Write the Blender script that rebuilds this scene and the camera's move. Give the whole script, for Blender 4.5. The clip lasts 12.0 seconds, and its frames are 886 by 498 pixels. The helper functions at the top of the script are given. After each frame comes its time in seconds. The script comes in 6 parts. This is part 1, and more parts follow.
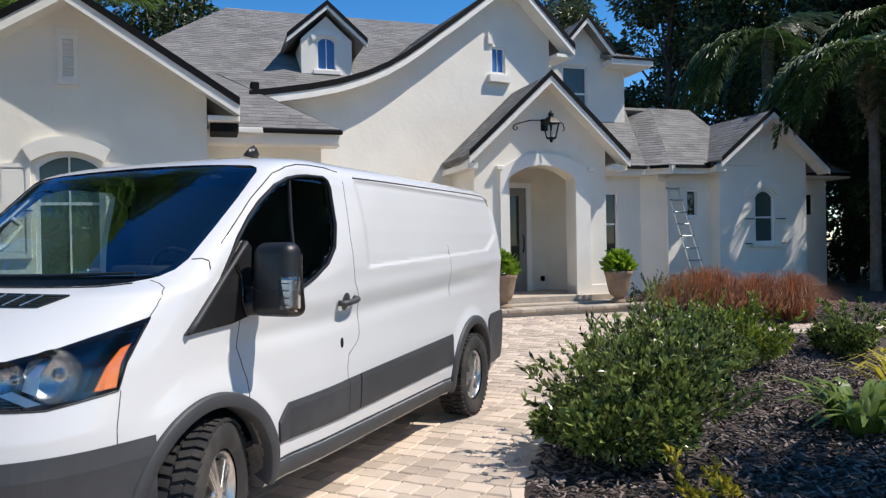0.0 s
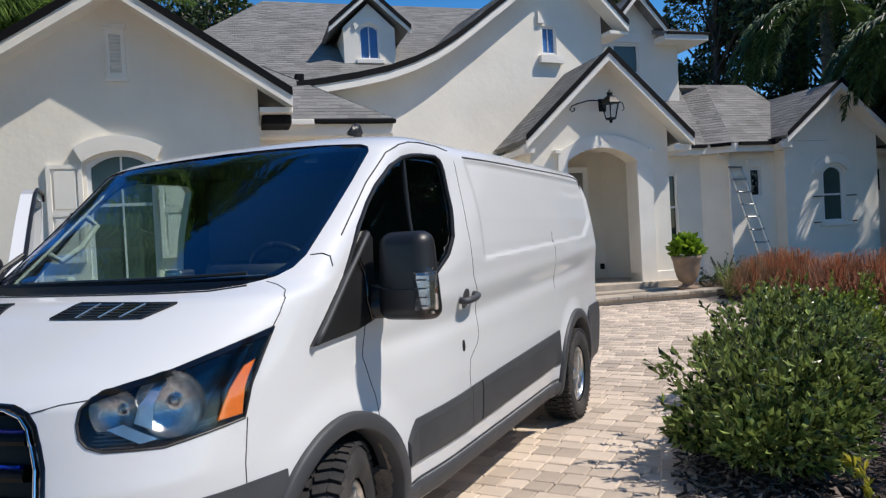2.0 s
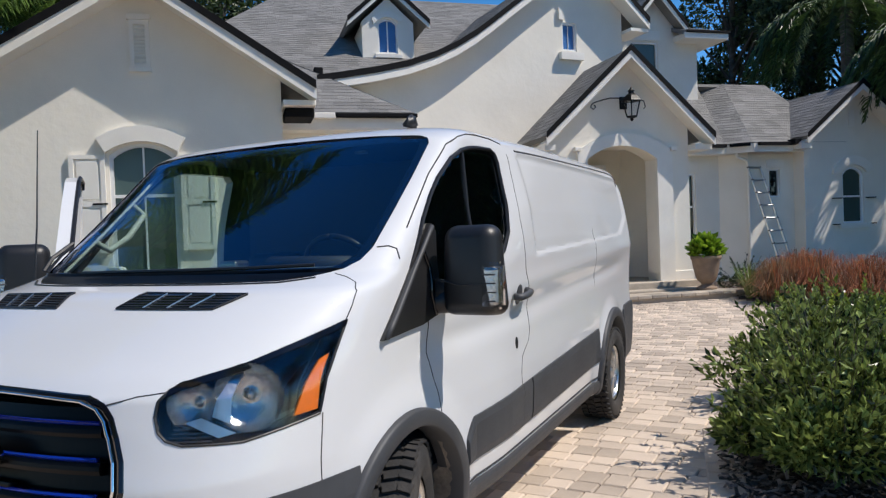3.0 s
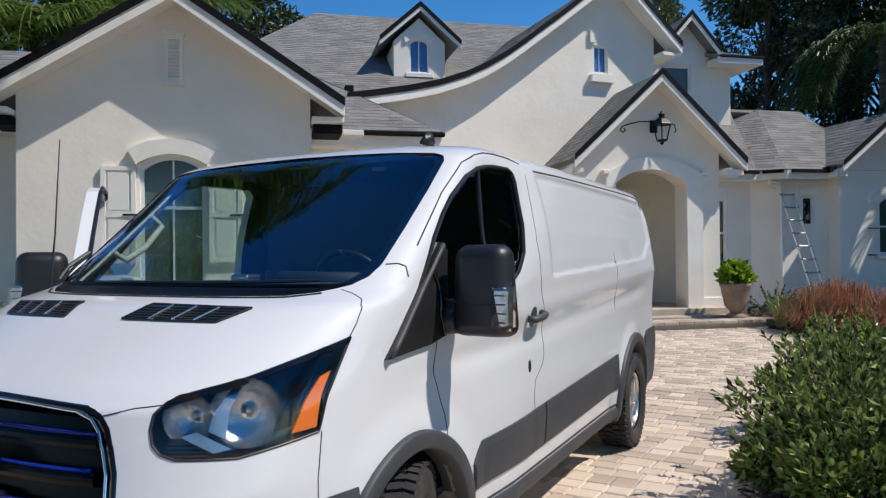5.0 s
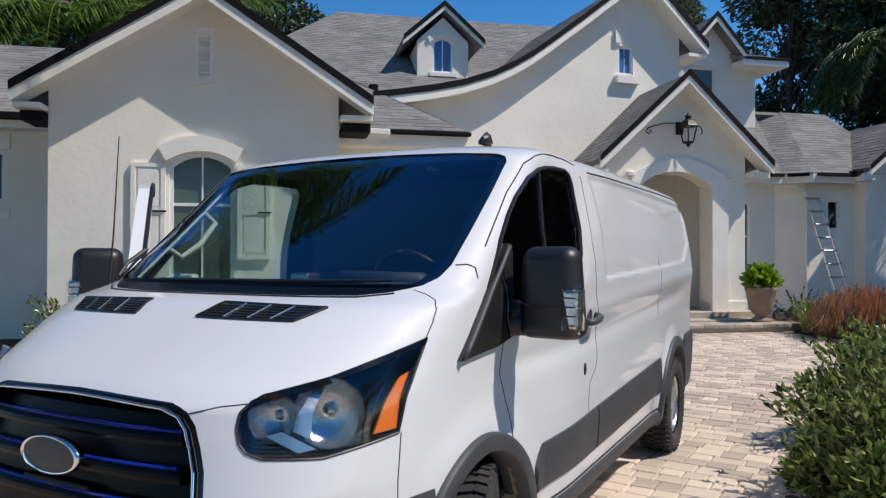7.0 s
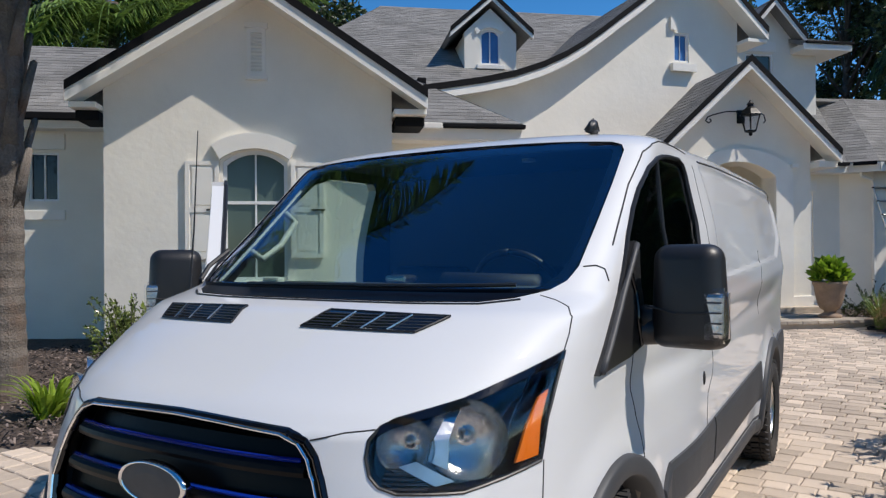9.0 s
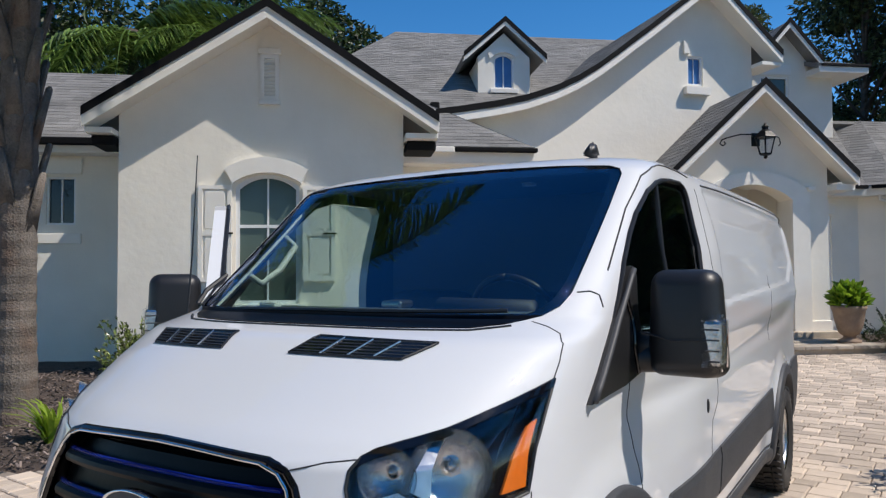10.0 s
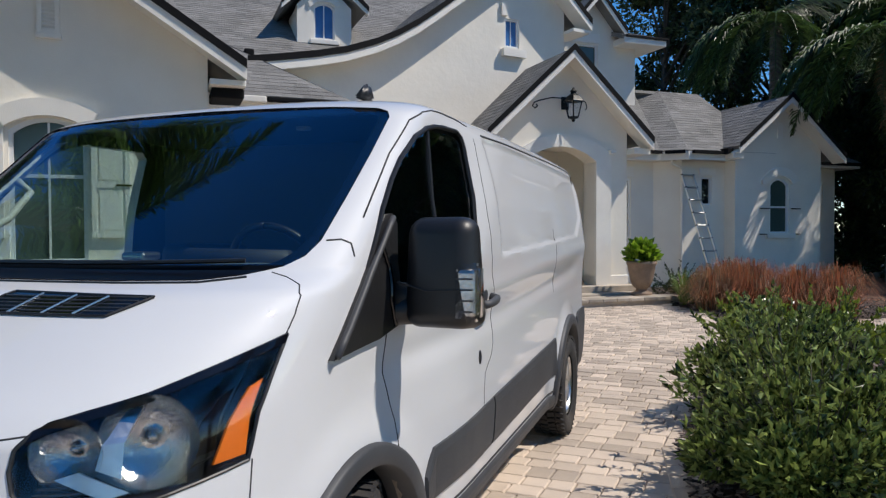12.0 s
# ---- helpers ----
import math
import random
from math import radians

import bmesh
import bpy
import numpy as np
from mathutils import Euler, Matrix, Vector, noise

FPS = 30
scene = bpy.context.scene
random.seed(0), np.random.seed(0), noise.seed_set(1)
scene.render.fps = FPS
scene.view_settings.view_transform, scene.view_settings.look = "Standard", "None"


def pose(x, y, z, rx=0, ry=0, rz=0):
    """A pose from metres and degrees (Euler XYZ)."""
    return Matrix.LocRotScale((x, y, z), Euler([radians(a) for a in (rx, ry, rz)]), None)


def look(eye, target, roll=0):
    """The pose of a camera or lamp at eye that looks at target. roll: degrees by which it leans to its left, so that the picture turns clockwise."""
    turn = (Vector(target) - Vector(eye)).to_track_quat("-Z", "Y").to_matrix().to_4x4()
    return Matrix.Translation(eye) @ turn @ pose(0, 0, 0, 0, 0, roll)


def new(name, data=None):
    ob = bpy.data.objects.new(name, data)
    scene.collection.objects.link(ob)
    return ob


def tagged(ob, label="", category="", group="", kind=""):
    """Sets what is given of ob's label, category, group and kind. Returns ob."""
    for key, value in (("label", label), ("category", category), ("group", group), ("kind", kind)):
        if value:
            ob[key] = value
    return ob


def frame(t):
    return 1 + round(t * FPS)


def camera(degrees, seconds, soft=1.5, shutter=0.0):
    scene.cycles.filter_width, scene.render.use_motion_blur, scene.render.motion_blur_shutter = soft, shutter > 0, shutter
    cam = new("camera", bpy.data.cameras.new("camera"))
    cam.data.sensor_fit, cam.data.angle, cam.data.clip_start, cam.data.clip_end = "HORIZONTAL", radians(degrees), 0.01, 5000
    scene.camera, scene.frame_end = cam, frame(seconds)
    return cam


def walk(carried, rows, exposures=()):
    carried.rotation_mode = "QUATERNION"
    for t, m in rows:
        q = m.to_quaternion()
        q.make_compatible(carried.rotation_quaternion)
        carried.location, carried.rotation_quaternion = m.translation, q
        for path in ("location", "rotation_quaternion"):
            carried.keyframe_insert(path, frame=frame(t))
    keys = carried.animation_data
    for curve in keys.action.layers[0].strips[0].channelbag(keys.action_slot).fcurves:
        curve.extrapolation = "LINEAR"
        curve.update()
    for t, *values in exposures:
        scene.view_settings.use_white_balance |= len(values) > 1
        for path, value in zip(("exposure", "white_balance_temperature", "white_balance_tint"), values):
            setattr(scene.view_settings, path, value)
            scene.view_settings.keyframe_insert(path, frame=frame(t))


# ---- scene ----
cam = camera(63.0, 12.0, soft=1.3)
METRES, EYE, TILT, LEAN, TURN = 2.33, 1.49, 0.0, 0.0, 0.0
ROWS = [
    (0.0, 0.0, 0.0, 0.0, -0.0, -0.26, 1.06),
    (0.5, -0.0837, 0.0288, -0.0033, 2.89, -0.1, 0.6),
    (1.0, -0.1492, 0.0752, -0.0061, 1.77, -0.83, 0.66),
    (1.5, -0.1817, 0.171, -0.0012, 1.53, -1.02, 3.1),
    (2.0, -0.2252, 0.2399, -0.003, 2.46, -0.8, 3.04),
    (2.5, -0.3056, 0.2519, -0.0051, 2.71, -0.92, 2.94),
    (3.0, -0.332, 0.2635, -0.0037, 2.88, -1.03, 2.18),
    (5.0, -0.3033, 0.284, -0.0053, 5.14, 0.56, 0.59),
    (5.5, -0.3003, 0.2831, -0.0035, 5.28, 0.62, 0.28),
    (6.0, -0.3246, 0.2701, -0.0029, 5.7, 0.67, 0.02),
    (6.5, -0.3596, 0.2619, -0.0036, 5.68, 0.65, -0.11),
    (8.5, -0.5113, 0.3854, 0.0052, 8.55, -0.0, 0.27),
    (9.0, -0.5353, 0.3849, 0.0061, 8.99, 0.15, 0.42),
    (9.5, -0.5121, 0.3963, 0.009, 9.84, 1.39, 0.31),
    (10.0, -0.5013, 0.403, 0.0089, 10.35, 1.99, 0.35),
    (10.5, -0.5054, 0.406, 0.0073, 10.38, 2.28, 0.46),
    (11.0, -0.4819, 0.4162, 0.004, 9.69, 2.22, 0.59),
    (11.5, -0.4247, 0.4375, -0.0022, 5.48, 0.15, 0.45),
    (12.0, -0.3953, 0.4934, -0.0079, -2.87, -1.31, 0.21),
]
walk(cam, [(t, pose(0, 0, EYE, TILT, LEAN, TURN) @ pose(METRES * x, METRES * y, METRES * z, 90 + pitch, roll, yaw)) for t, x, y, z, yaw, pitch, roll in ROWS],
     exposures=((0.0, 0.13), (1.5, -0.02), (6.0, -0.07), (8.5, -0.1), (10.5, -0.08), (12.0, -0.19)))

# world, sun
SUN = Vector((0.967, -0.127, 1.36)).normalized()
world = bpy.data.worlds.new("sky")
world.use_nodes = True
scene.world = world
wn = world.node_tree.nodes
sky = wn.new("ShaderNodeTexSky")
sky.sky_type, sky.sun_disc = "NISHITA", False
sky.sun_elevation, sky.sun_rotation = math.asin(SUN.z), radians(90)
sky.altitude, sky.air_density, sky.dust_density, sky.ozone_density = 1500, 1.0, 0.0, 3.0
tone = wn.new("ShaderNodeHueSaturation")
tone.inputs["Saturation"].default_value = 1.33
world.node_tree.links.new(sky.outputs[0], tone.inputs["Color"])
world.node_tree.links.new(tone.outputs[0], wn["Background"].inputs[0])
wn["Background"].inputs[1].default_value = 0.155
sun = new("sun", bpy.data.lights.new("sun", "SUN"))
sun.data.energy, sun.data.angle, sun.data.color = 4.9, radians(0.53), (1.0, 0.925, 0.84)
sun.matrix_world = look(SUN * 40, (0, 0, 0))


# ---- materials ----
def mat(name, base, rough=0.6, metal=0.0, var=0.12, scale=8.0, fine=80.0, bump=0.15, bump_scale=None, coat=0.0, island=0.0, rnd=0.0, spec=0.5, coord="Object", dirt=None, dirt_amt=0.0):
    """A surface with broad and fine variation of its colour, and relief."""
    m = bpy.data.materials.new(name)
    m.use_nodes = True
    nt = m.node_tree
    b = nt.nodes["Principled BSDF"]
    b.inputs["Roughness"].default_value = rough
    b.inputs["Metallic"].default_value = metal
    b.inputs["Specular IOR Level"].default_value = spec
    b.inputs["Coat Weight"].default_value = coat
    b.inputs["Coat Roughness"].default_value = 0.03
    tc = nt.nodes.new("ShaderNodeTexCoord")
    src = tc.outputs[coord]
    n1, n2 = nt.nodes.new("ShaderNodeTexNoise"), nt.nodes.new("ShaderNodeTexNoise")
    n1.inputs["Scale"].default_value, n2.inputs["Scale"].default_value = scale, fine
    n1.inputs["Detail"].default_value, n2.inputs["Detail"].default_value = 4, 3
    for n in (n1, n2):
        nt.links.new(src, n.inputs["Vector"])
    mix = nt.nodes.new("ShaderNodeMath")
    mix.operation = "MULTIPLY_ADD"
    nt.links.new(n1.outputs["Fac"], mix.inputs[0])
    mix.inputs[1].default_value = 0.65
    half = nt.nodes.new("ShaderNodeMath")
    half.operation = "MULTIPLY"
    half.inputs[1].default_value = 0.35
    nt.links.new(n2.outputs["Fac"], half.inputs[0])
    nt.links.new(half.outputs[0], mix.inputs[2])
    last = mix.outputs[0]
    if island or rnd:
        g = nt.nodes.new("ShaderNodeNewGeometry" if island else "ShaderNodeObjectInfo")
        a = nt.nodes.new("ShaderNodeMath")
        a.operation = "MULTIPLY_ADD"
        a.inputs[1].default_value = island or rnd
        nt.links.new(g.outputs["Random Per Island" if island else "Random"], a.inputs[0])
        off = nt.nodes.new("ShaderNodeMath")
        off.operation = "ADD"
        off.inputs[1].default_value = -(island or rnd) / 2
        nt.links.new(last, off.inputs[0])
        nt.links.new(off.outputs[0], a.inputs[2])
        last = a.outputs[0]
    ramp = nt.nodes.new("ShaderNodeValToRGB")
    lo = [max(0.0, c * (1 - 2 * var)) for c in base]
    hi = [min(1.0, c * (1 + 2 * var)) for c in base]
    ramp.color_ramp.elements[0].position, ramp.color_ramp.elements[1].position = 0.15, 0.85
    ramp.color_ramp.elements[0].color, ramp.color_ramp.elements[1].color = (*lo, 1), (*hi, 1)
    nt.links.new(last, ramp.inputs[0])
    out = ramp.outputs[0]
    if dirt:
        n3 = nt.nodes.new("ShaderNodeTexNoise")
        n3.inputs["Scale"].default_value, n3.inputs["Detail"].default_value = scale * 0.6, 6
        nt.links.new(src, n3.inputs["Vector"])
        r3 = nt.nodes.new("ShaderNodeValToRGB")
        r3.color_ramp.elements[0].position, r3.color_ramp.elements[1].position = 0.5, 0.75
        nt.links.new(n3.outputs["Fac"], r3.inputs[0])
        k = nt.nodes.new("ShaderNodeMath")
        k.operation = "MULTIPLY"
        k.inputs[1].default_value = dirt_amt
        nt.links.new(r3.outputs[0], k.inputs[0])
        mx = nt.nodes.new("ShaderNodeMix")
        mx.data_type = "RGBA"
        nt.links.new(k.outputs[0], mx.inputs[0])
        nt.links.new(out, mx.inputs[6])
        mx.inputs[7].default_value = (*dirt, 1)
        out = mx.outputs[2]
    nt.links.new(out, b.inputs["Base Color"])
    if bump:
        bp = nt.nodes.new("ShaderNodeBump")
        bp.inputs["Strength"].default_value = bump
        bp.inputs["Distance"].default_value = 0.02
        if bump_scale:
            n4 = nt.nodes.new("ShaderNodeTexNoise")
            n4.inputs["Scale"].default_value, n4.inputs["Detail"].default_value = bump_scale, 5
            nt.links.new(src, n4.inputs["Vector"])
            nt.links.new(n4.outputs["Fac"], bp.inputs["Height"])
        else:
            nt.links.new(n2.outputs["Fac"], bp.inputs["Height"])
        nt.links.new(bp.outputs[0], b.inputs["Normal"])
    return m


def leaf_mat(name, base, tip, rough=0.35, through_light=0.25):
    m = mat(name, base, rough, var=0.25, scale=3, fine=30, bump=0, island=0.7)
    nt = m.node_tree
    ramp = [n for n in nt.nodes if n.type == "VALTORGB"][0]
    ramp.color_ramp.elements[1].color = (*tip, 1)
    b = nt.nodes["Principled BSDF"]
    tr = nt.nodes.new("ShaderNodeBsdfTranslucent")
    nt.links.new(ramp.outputs[0], tr.inputs[0])
    mx = nt.nodes.new("ShaderNodeMixShader")
    mx.inputs[0].default_value = through_light
    nt.links.new(b.outputs[0], mx.inputs[1])
    nt.links.new(tr.outputs[0], mx.inputs[2])
    nt.links.new(mx.outputs[0], nt.nodes["Material Output"].inputs[0])
    return m


def glass_mat(name, tint, base=0.05, rough=0.0, sheen=(1, 1, 1)):
    """Thin pane: clear view through, tinted, with a true reflection that grows at a slant."""
    m = bpy.data.materials.new(name)
    m.use_nodes = True
    nt = m.node_tree
    nt.nodes.remove(nt.nodes["Principled BSDF"])
    tr, gl, lw, pw, ma, mx = (nt.nodes.new(k) for k in ("ShaderNodeBsdfTransparent", "ShaderNodeBsdfGlossy", "ShaderNodeLayerWeight", "ShaderNodeMath", "ShaderNodeMath", "ShaderNodeMixShader"))
    tr.inputs[0].default_value = (*tint, 1)
    gl.inputs["Roughness"].default_value = rough
    gl.inputs["Color"].default_value = (*sheen, 1)
    lw.inputs[0].default_value = 0.5
    pw.operation, ma.operation = "POWER", "MULTIPLY_ADD"
    pw.inputs[1].default_value = 4.0
    ma.inputs[1].default_value, ma.inputs[2].default_value = 0.9, base
    nt.links.new(lw.outputs["Facing"], pw.inputs[0])
    nt.links.new(pw.outputs[0], ma.inputs[0])
    nt.links.new(ma.outputs[0], mx.inputs[0])
    nt.links.new(tr.outputs[0], mx.inputs[1])
    nt.links.new(gl.outputs[0], mx.inputs[2])
    nt.links.new(mx.outputs[0], nt.nodes["Material Output"].inputs[0])
    return m


M_STUCCO = mat("stucco", (0.86, 0.81, 0.71), 0.85, var=0.05, scale=1.5, fine=60, bump=0.20, bump_scale=9, dirt=(0.70, 0.64, 0.53), dirt_amt=0.25)
M_TRIM = mat("painted_trim", (0.87, 0.83, 0.75), 0.6, var=0.04, scale=3, fine=90, bump=0.15)
M_BLACKTRIM = mat("black_drip_edge", (0.007, 0.007, 0.008), 0.75, var=0.2, bump=0.05, spec=0.15)
M_SHINGLE = mat("shingle", (0.21, 0.205, 0.195), 0.92, var=0.16, scale=1.2, fine=160, bump=0.5, island=0.38, spec=0.2)
M_WHITE = mat("white_window_frame", (0.82, 0.82, 0.80), 0.4, var=0.03, bump=0.0)
M_PANE = mat("window_pane", (0.012, 0.015, 0.017), 0.02, var=0.2, scale=1, bump=0.0, spec=0.5)
# reflected sky is painted into this glass as a blue base colour
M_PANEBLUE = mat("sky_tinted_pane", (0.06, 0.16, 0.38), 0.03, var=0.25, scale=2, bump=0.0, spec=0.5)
# grey-green in the glass colour; on the gable window it stands for reflected trees
M_PANEGREEN = mat("pane_with_screen", (0.07, 0.10, 0.085), 0.08, var=0.15, scale=1, bump=0.0, spec=0.5)
M_DOOR = mat("grey_door_paint", (0.22, 0.22, 0.21), 0.45, var=0.1)
M_PAVER = mat("paver", (0.57, 0.47, 0.375), 0.88, var=0.13, scale=3, fine=120, bump=0.5, rnd=0.75, dirt=(0.40, 0.32, 0.25), dirt_amt=0.35)
M_PAVER_J = mat("paver_joined", (0.57, 0.47, 0.375), 0.88, var=0.13, scale=3, fine=120, bump=0.5, island=0.75, dirt=(0.40, 0.32, 0.25), dirt_amt=0.35)
M_SAND = mat("joint_sand", (0.24, 0.20, 0.165), 0.95, var=0.2, scale=4, fine=150, bump=0.4)
M_STONE = mat("step_stone", (0.42, 0.36, 0.29), 0.85, var=0.2, scale=5, fine=90, bump=0.4, rnd=0.4)
M_SOIL = mat("mulch_soil", (0.075, 0.055, 0.045), 0.95, var=0.4, scale=5, fine=90, bump=1.0)
M_CHIP = mat("mulch_chip", (0.135, 0.105, 0.09), 0.9, var=0.5, scale=6, fine=60, bump=0.3, island=0.9)
M_LAWN = mat("far_ground", (0.06, 0.065, 0.03), 0.95, var=0.4, scale=0.6, fine=20, bump=0.6)


# ---- mesh helpers ----
def obj(name, bm, material, parent=None, label="", m=None, smooth=False):
    me = bpy.data.meshes.new(name)
    bmesh.ops.recalc_face_normals(bm, faces=bm.faces)
    bm.to_mesh(me)
    bm.free()
    for mm in material if isinstance(material, (list, tuple)) else [material]:
        me.materials.append(mm)
    if smooth:
        me.shade_smooth()
    ob = new(name, me)
    if parent:
        ob.parent = parent
    if m is not None:
        ob.matrix_basis = m
    if label:
        ob["label"] = label
    return ob


def part(name, bm, material, parent, label="", smooth=False):
    return obj(name, bm, material, parent, label, smooth=smooth)


def thing(name, m, label, category, group="", kind=""):
    return tagged(obj_empty(name, m), label, category, group, kind)


def obj_empty(name, m):
    ob = new(name)
    ob.empty_display_size = 0.1
    ob.matrix_basis = m
    return ob


def box(bm, lo, hi, bev=0.0):
    lo, hi = Vector(lo), Vector(hi)
    r = bmesh.ops.create_cube(bm, size=1, matrix=Matrix.LocRotScale((lo + hi) / 2, None, hi - lo))
    if bev:
        es = list({e for v in r["verts"] for e in v.link_edges})
        bmesh.ops.bevel(bm, geom=es, offset=bev, segments=2, affect="EDGES", profile=0.5)
    return bm


def boxm(lo, hi, bev=0.0):
    return box(bmesh.new(), lo, hi, bev)


def prism(loop, d, holes=(), bm=None):
    """The solid between a flat outline (3D points), with holes, and the same moved by d."""
    bm = bm or bmesh.new()
    es = []
    for lp in (loop, *holes):
        vs = [bm.verts.new(p) for p in lp]
        es += [bm.edges.new((vs[i], vs[(i + 1) % len(vs)])) for i in range(len(vs))]
    r = bmesh.ops.triangle_fill(bm, edges=es, use_beauty=True)
    fs = [g for g in r["geom"] if isinstance(g, bmesh.types.BMFace)]
    ex = bmesh.ops.extrude_face_region(bm, geom=fs)
    bmesh.ops.translate(bm, vec=d, verts=[g for g in ex["geom"] if isinstance(g, bmesh.types.BMVert)])
    return bm


def tube(points, r, seg=8, bm=None, r_end=None, cap=True):
    bm = bm or bmesh.new()
    pts = [Vector(p) for p in points]
    rings = []
    for i, p in enumerate(pts):
        d = (pts[min(i + 1, len(pts) - 1)] - pts[max(i - 1, 0)]).normalized()
        a = d.orthogonal().normalized() if i == 0 else (rings[-1][1] - d * rings[-1][1].dot(d)).normalized()
        b = d.cross(a)
        rr = r if r_end is None else r + (r_end - r) * i / (len(pts) - 1)
        rings.append(([bm.verts.new(p + (a * math.cos(k * math.tau / seg) + b * math.sin(k * math.tau / seg)) * rr) for k in range(seg)], a))
    for (u, _), (w, _) in zip(rings, rings[1:]):
        for k in range(seg):
            bm.faces.new((u[k], u[(k + 1) % seg], w[(k + 1) % seg], w[k]))
    if cap:
        bm.faces.new(rings[0][0][::-1])
        bm.faces.new(rings[-1][0])
    return bm


def lathe(profile, seg=24, bm=None, m=None, cap=True):
    bm = bm or bmesh.new()
    rings = [[bm.verts.new((m or Matrix()) @ Vector((r * math.cos(k * math.tau / seg), r * math.sin(k * math.tau / seg), z))) for k in range(seg)] for r, z in profile]
    for u, w in zip(rings, rings[1:]):
        for k in range(seg):
            bm.faces.new((u[k], u[(k + 1) % seg], w[(k + 1) % seg], w[k]))
    if cap:
        bm.faces.new(rings[0][::-1])
        bm.faces.new(rings[-1])
    return bm


def arch(u0, u1, z0, zs, zt, n=12):
    """Outline of an opening with a flat curved head, as (u, z): up from z0, springing at zs, crown at zt."""
    w, h = (u1 - u0) / 2, zt - zs
    rr = (w * w + h * h) / (2 * h)
    a = math.asin(min(1.0, w / rr))
    pts = [(u0, z0), (u1, z0)]
    for i in range(n + 1):
        t = a - 2 * a * i / n
        pts.append(((u0 + u1) / 2 + rr * math.sin(t), zt - rr + rr * math.cos(t)))
    return pts


def clip(poly, b, keep_above):
    out = []
    for i, p in enumerate(poly):
        q = poly[(i + 1) % len(poly)]
        ip, iq = ((p[1] >= b) == keep_above), ((q[1] >= b) == keep_above)
        if ip:
            out.append(p)
        if ip != iq:
            t = (b - p[1]) / (q[1] - p[1])
            out.append((p[0] + (q[0] - p[0]) * t, b))
    return out


# ---- ground ----
HA = 18.0
HM = pose(0, 0, 0, 0, 0, HA)      # the house's own axes: u along its front, v away from the road
HU, HV = HM.to_3x3() @ Vector((1, 0, 0)), HM.to_3x3() @ Vector((0, 1, 0))


def ground_z(x, y):
    v = -x * math.sin(radians(HA)) + y * math.cos(radians(HA))
    t = min(1.0, max(0.0, (v - 6.5) / 6.5))
    return 0.13 * t


def ground_sheet():
    bm = bmesh.new()
    xs = [-900, -300, -120, -60, -40] + [i * 1.0 for i in range(-30, 31)] + [40, 60, 120, 300, 900]
    grid = [[bm.verts.new((x, y, ground_z(x, y) - 0.09)) for y in xs] for x in xs]
    for i in range(len(xs) - 1):
        for j in range(len(xs) - 1):
            bm.faces.new((grid[i][j], grid[i + 1][j], grid[i + 1][j + 1], grid[i][j + 1]))
    return tagged(obj("ground", bm, M_LAWN, smooth=True), "dark earth and leaf litter under the trees", "ground", kind="structure")


ground_sheet()


# ---- the house ----
SL = 0.65
house = thing("house", HM, "cream stucco two-storey house with grey shingle gables", "house")


def H3(pts, v):
    return [Vector((u, v, z)) for u, z in pts]


def wall(name, outline, v, thick=0.25, holes=(), label="", material=None):
    return part(name, prism(H3(outline, v), Vector((0, thick, 0)), [H3(h, v) for h in holes]), material or M_STUCCO, house, label)


def roof(pts, label="", course=0.145, tab=0.32):
    """A roof plane laid with courses of separate shingle tabs, proud at their lower edges."""
    pts = [Vector(p) for p in pts]
    n = (pts[1] - pts[0]).cross(pts[2] - pts[0]).normalized()
    if n.z < 0:
        n = -n
    along = Vector((0, 0, 1)).cross(n).normalized()
    up = n.cross(along).normalized()
    o = pts[0]
    flat = [((p - o).dot(along), (p - o).dot(up)) for p in pts]
    b0, b1 = min(q[1] for q in flat), max(q[1] for q in flat)
    bm = bmesh.new()
    deck = [o + along * a + up * b for a, b in flat]
    rng = random.Random(int(abs(o.x * 100 + o.y * 10)))
    prism(deck, -n * 0.10, bm=bm)
    for i in range(int((b1 - b0) / course) + 1):
        lo, hi = b0 + i * course, min(b1, b0 + (i + 1) * course)
        if hi - lo < 0.01:
            continue
        strip = clip(clip(flat, lo, True), hi, False)
        if len(strip) < 3:
            continue
        a0, a1 = min(q[0] for q in strip), max(q[0] for q in strip)
        a = a0 - rng.random() * tab
        while a < a1:
            w = tab * rng.uniform(0.55, 1.25)
            sw = [(q[1], q[0]) for q in strip]
            piece = [(q[1], q[0]) for q in clip(clip(sw, max(a, a0), True), min(a + w - 0.004, a1), False)]
            a += w
            if len(piece) < 3:
                continue
            lift = rng.uniform(0.003, 0.007)
            top = [bm.verts.new(o + along * p + up * q + n * (0.003 + lift * (1 - (q - lo) / course))) for p, q in piece]
            try:
                bm.faces.new(top)
            except ValueError:
                continue
            for k in range(len(piece)):
                if abs(piece[k][1] - lo) < 1e-5 and abs(piece[(k + 1) % len(piece)][1] - lo) < 1e-5:
                    p0, p1 = top[k].co - n * lift, top[(k + 1) % len(piece)].co - n * lift
                    bm.faces.new((top[k], bm.verts.new(p0), bm.verts.new(p1), top[(k + 1) % len(piece)]))
    ob = part("roof", bm, M_SHINGLE, house, label or "grey architectural shingles")
    return ob


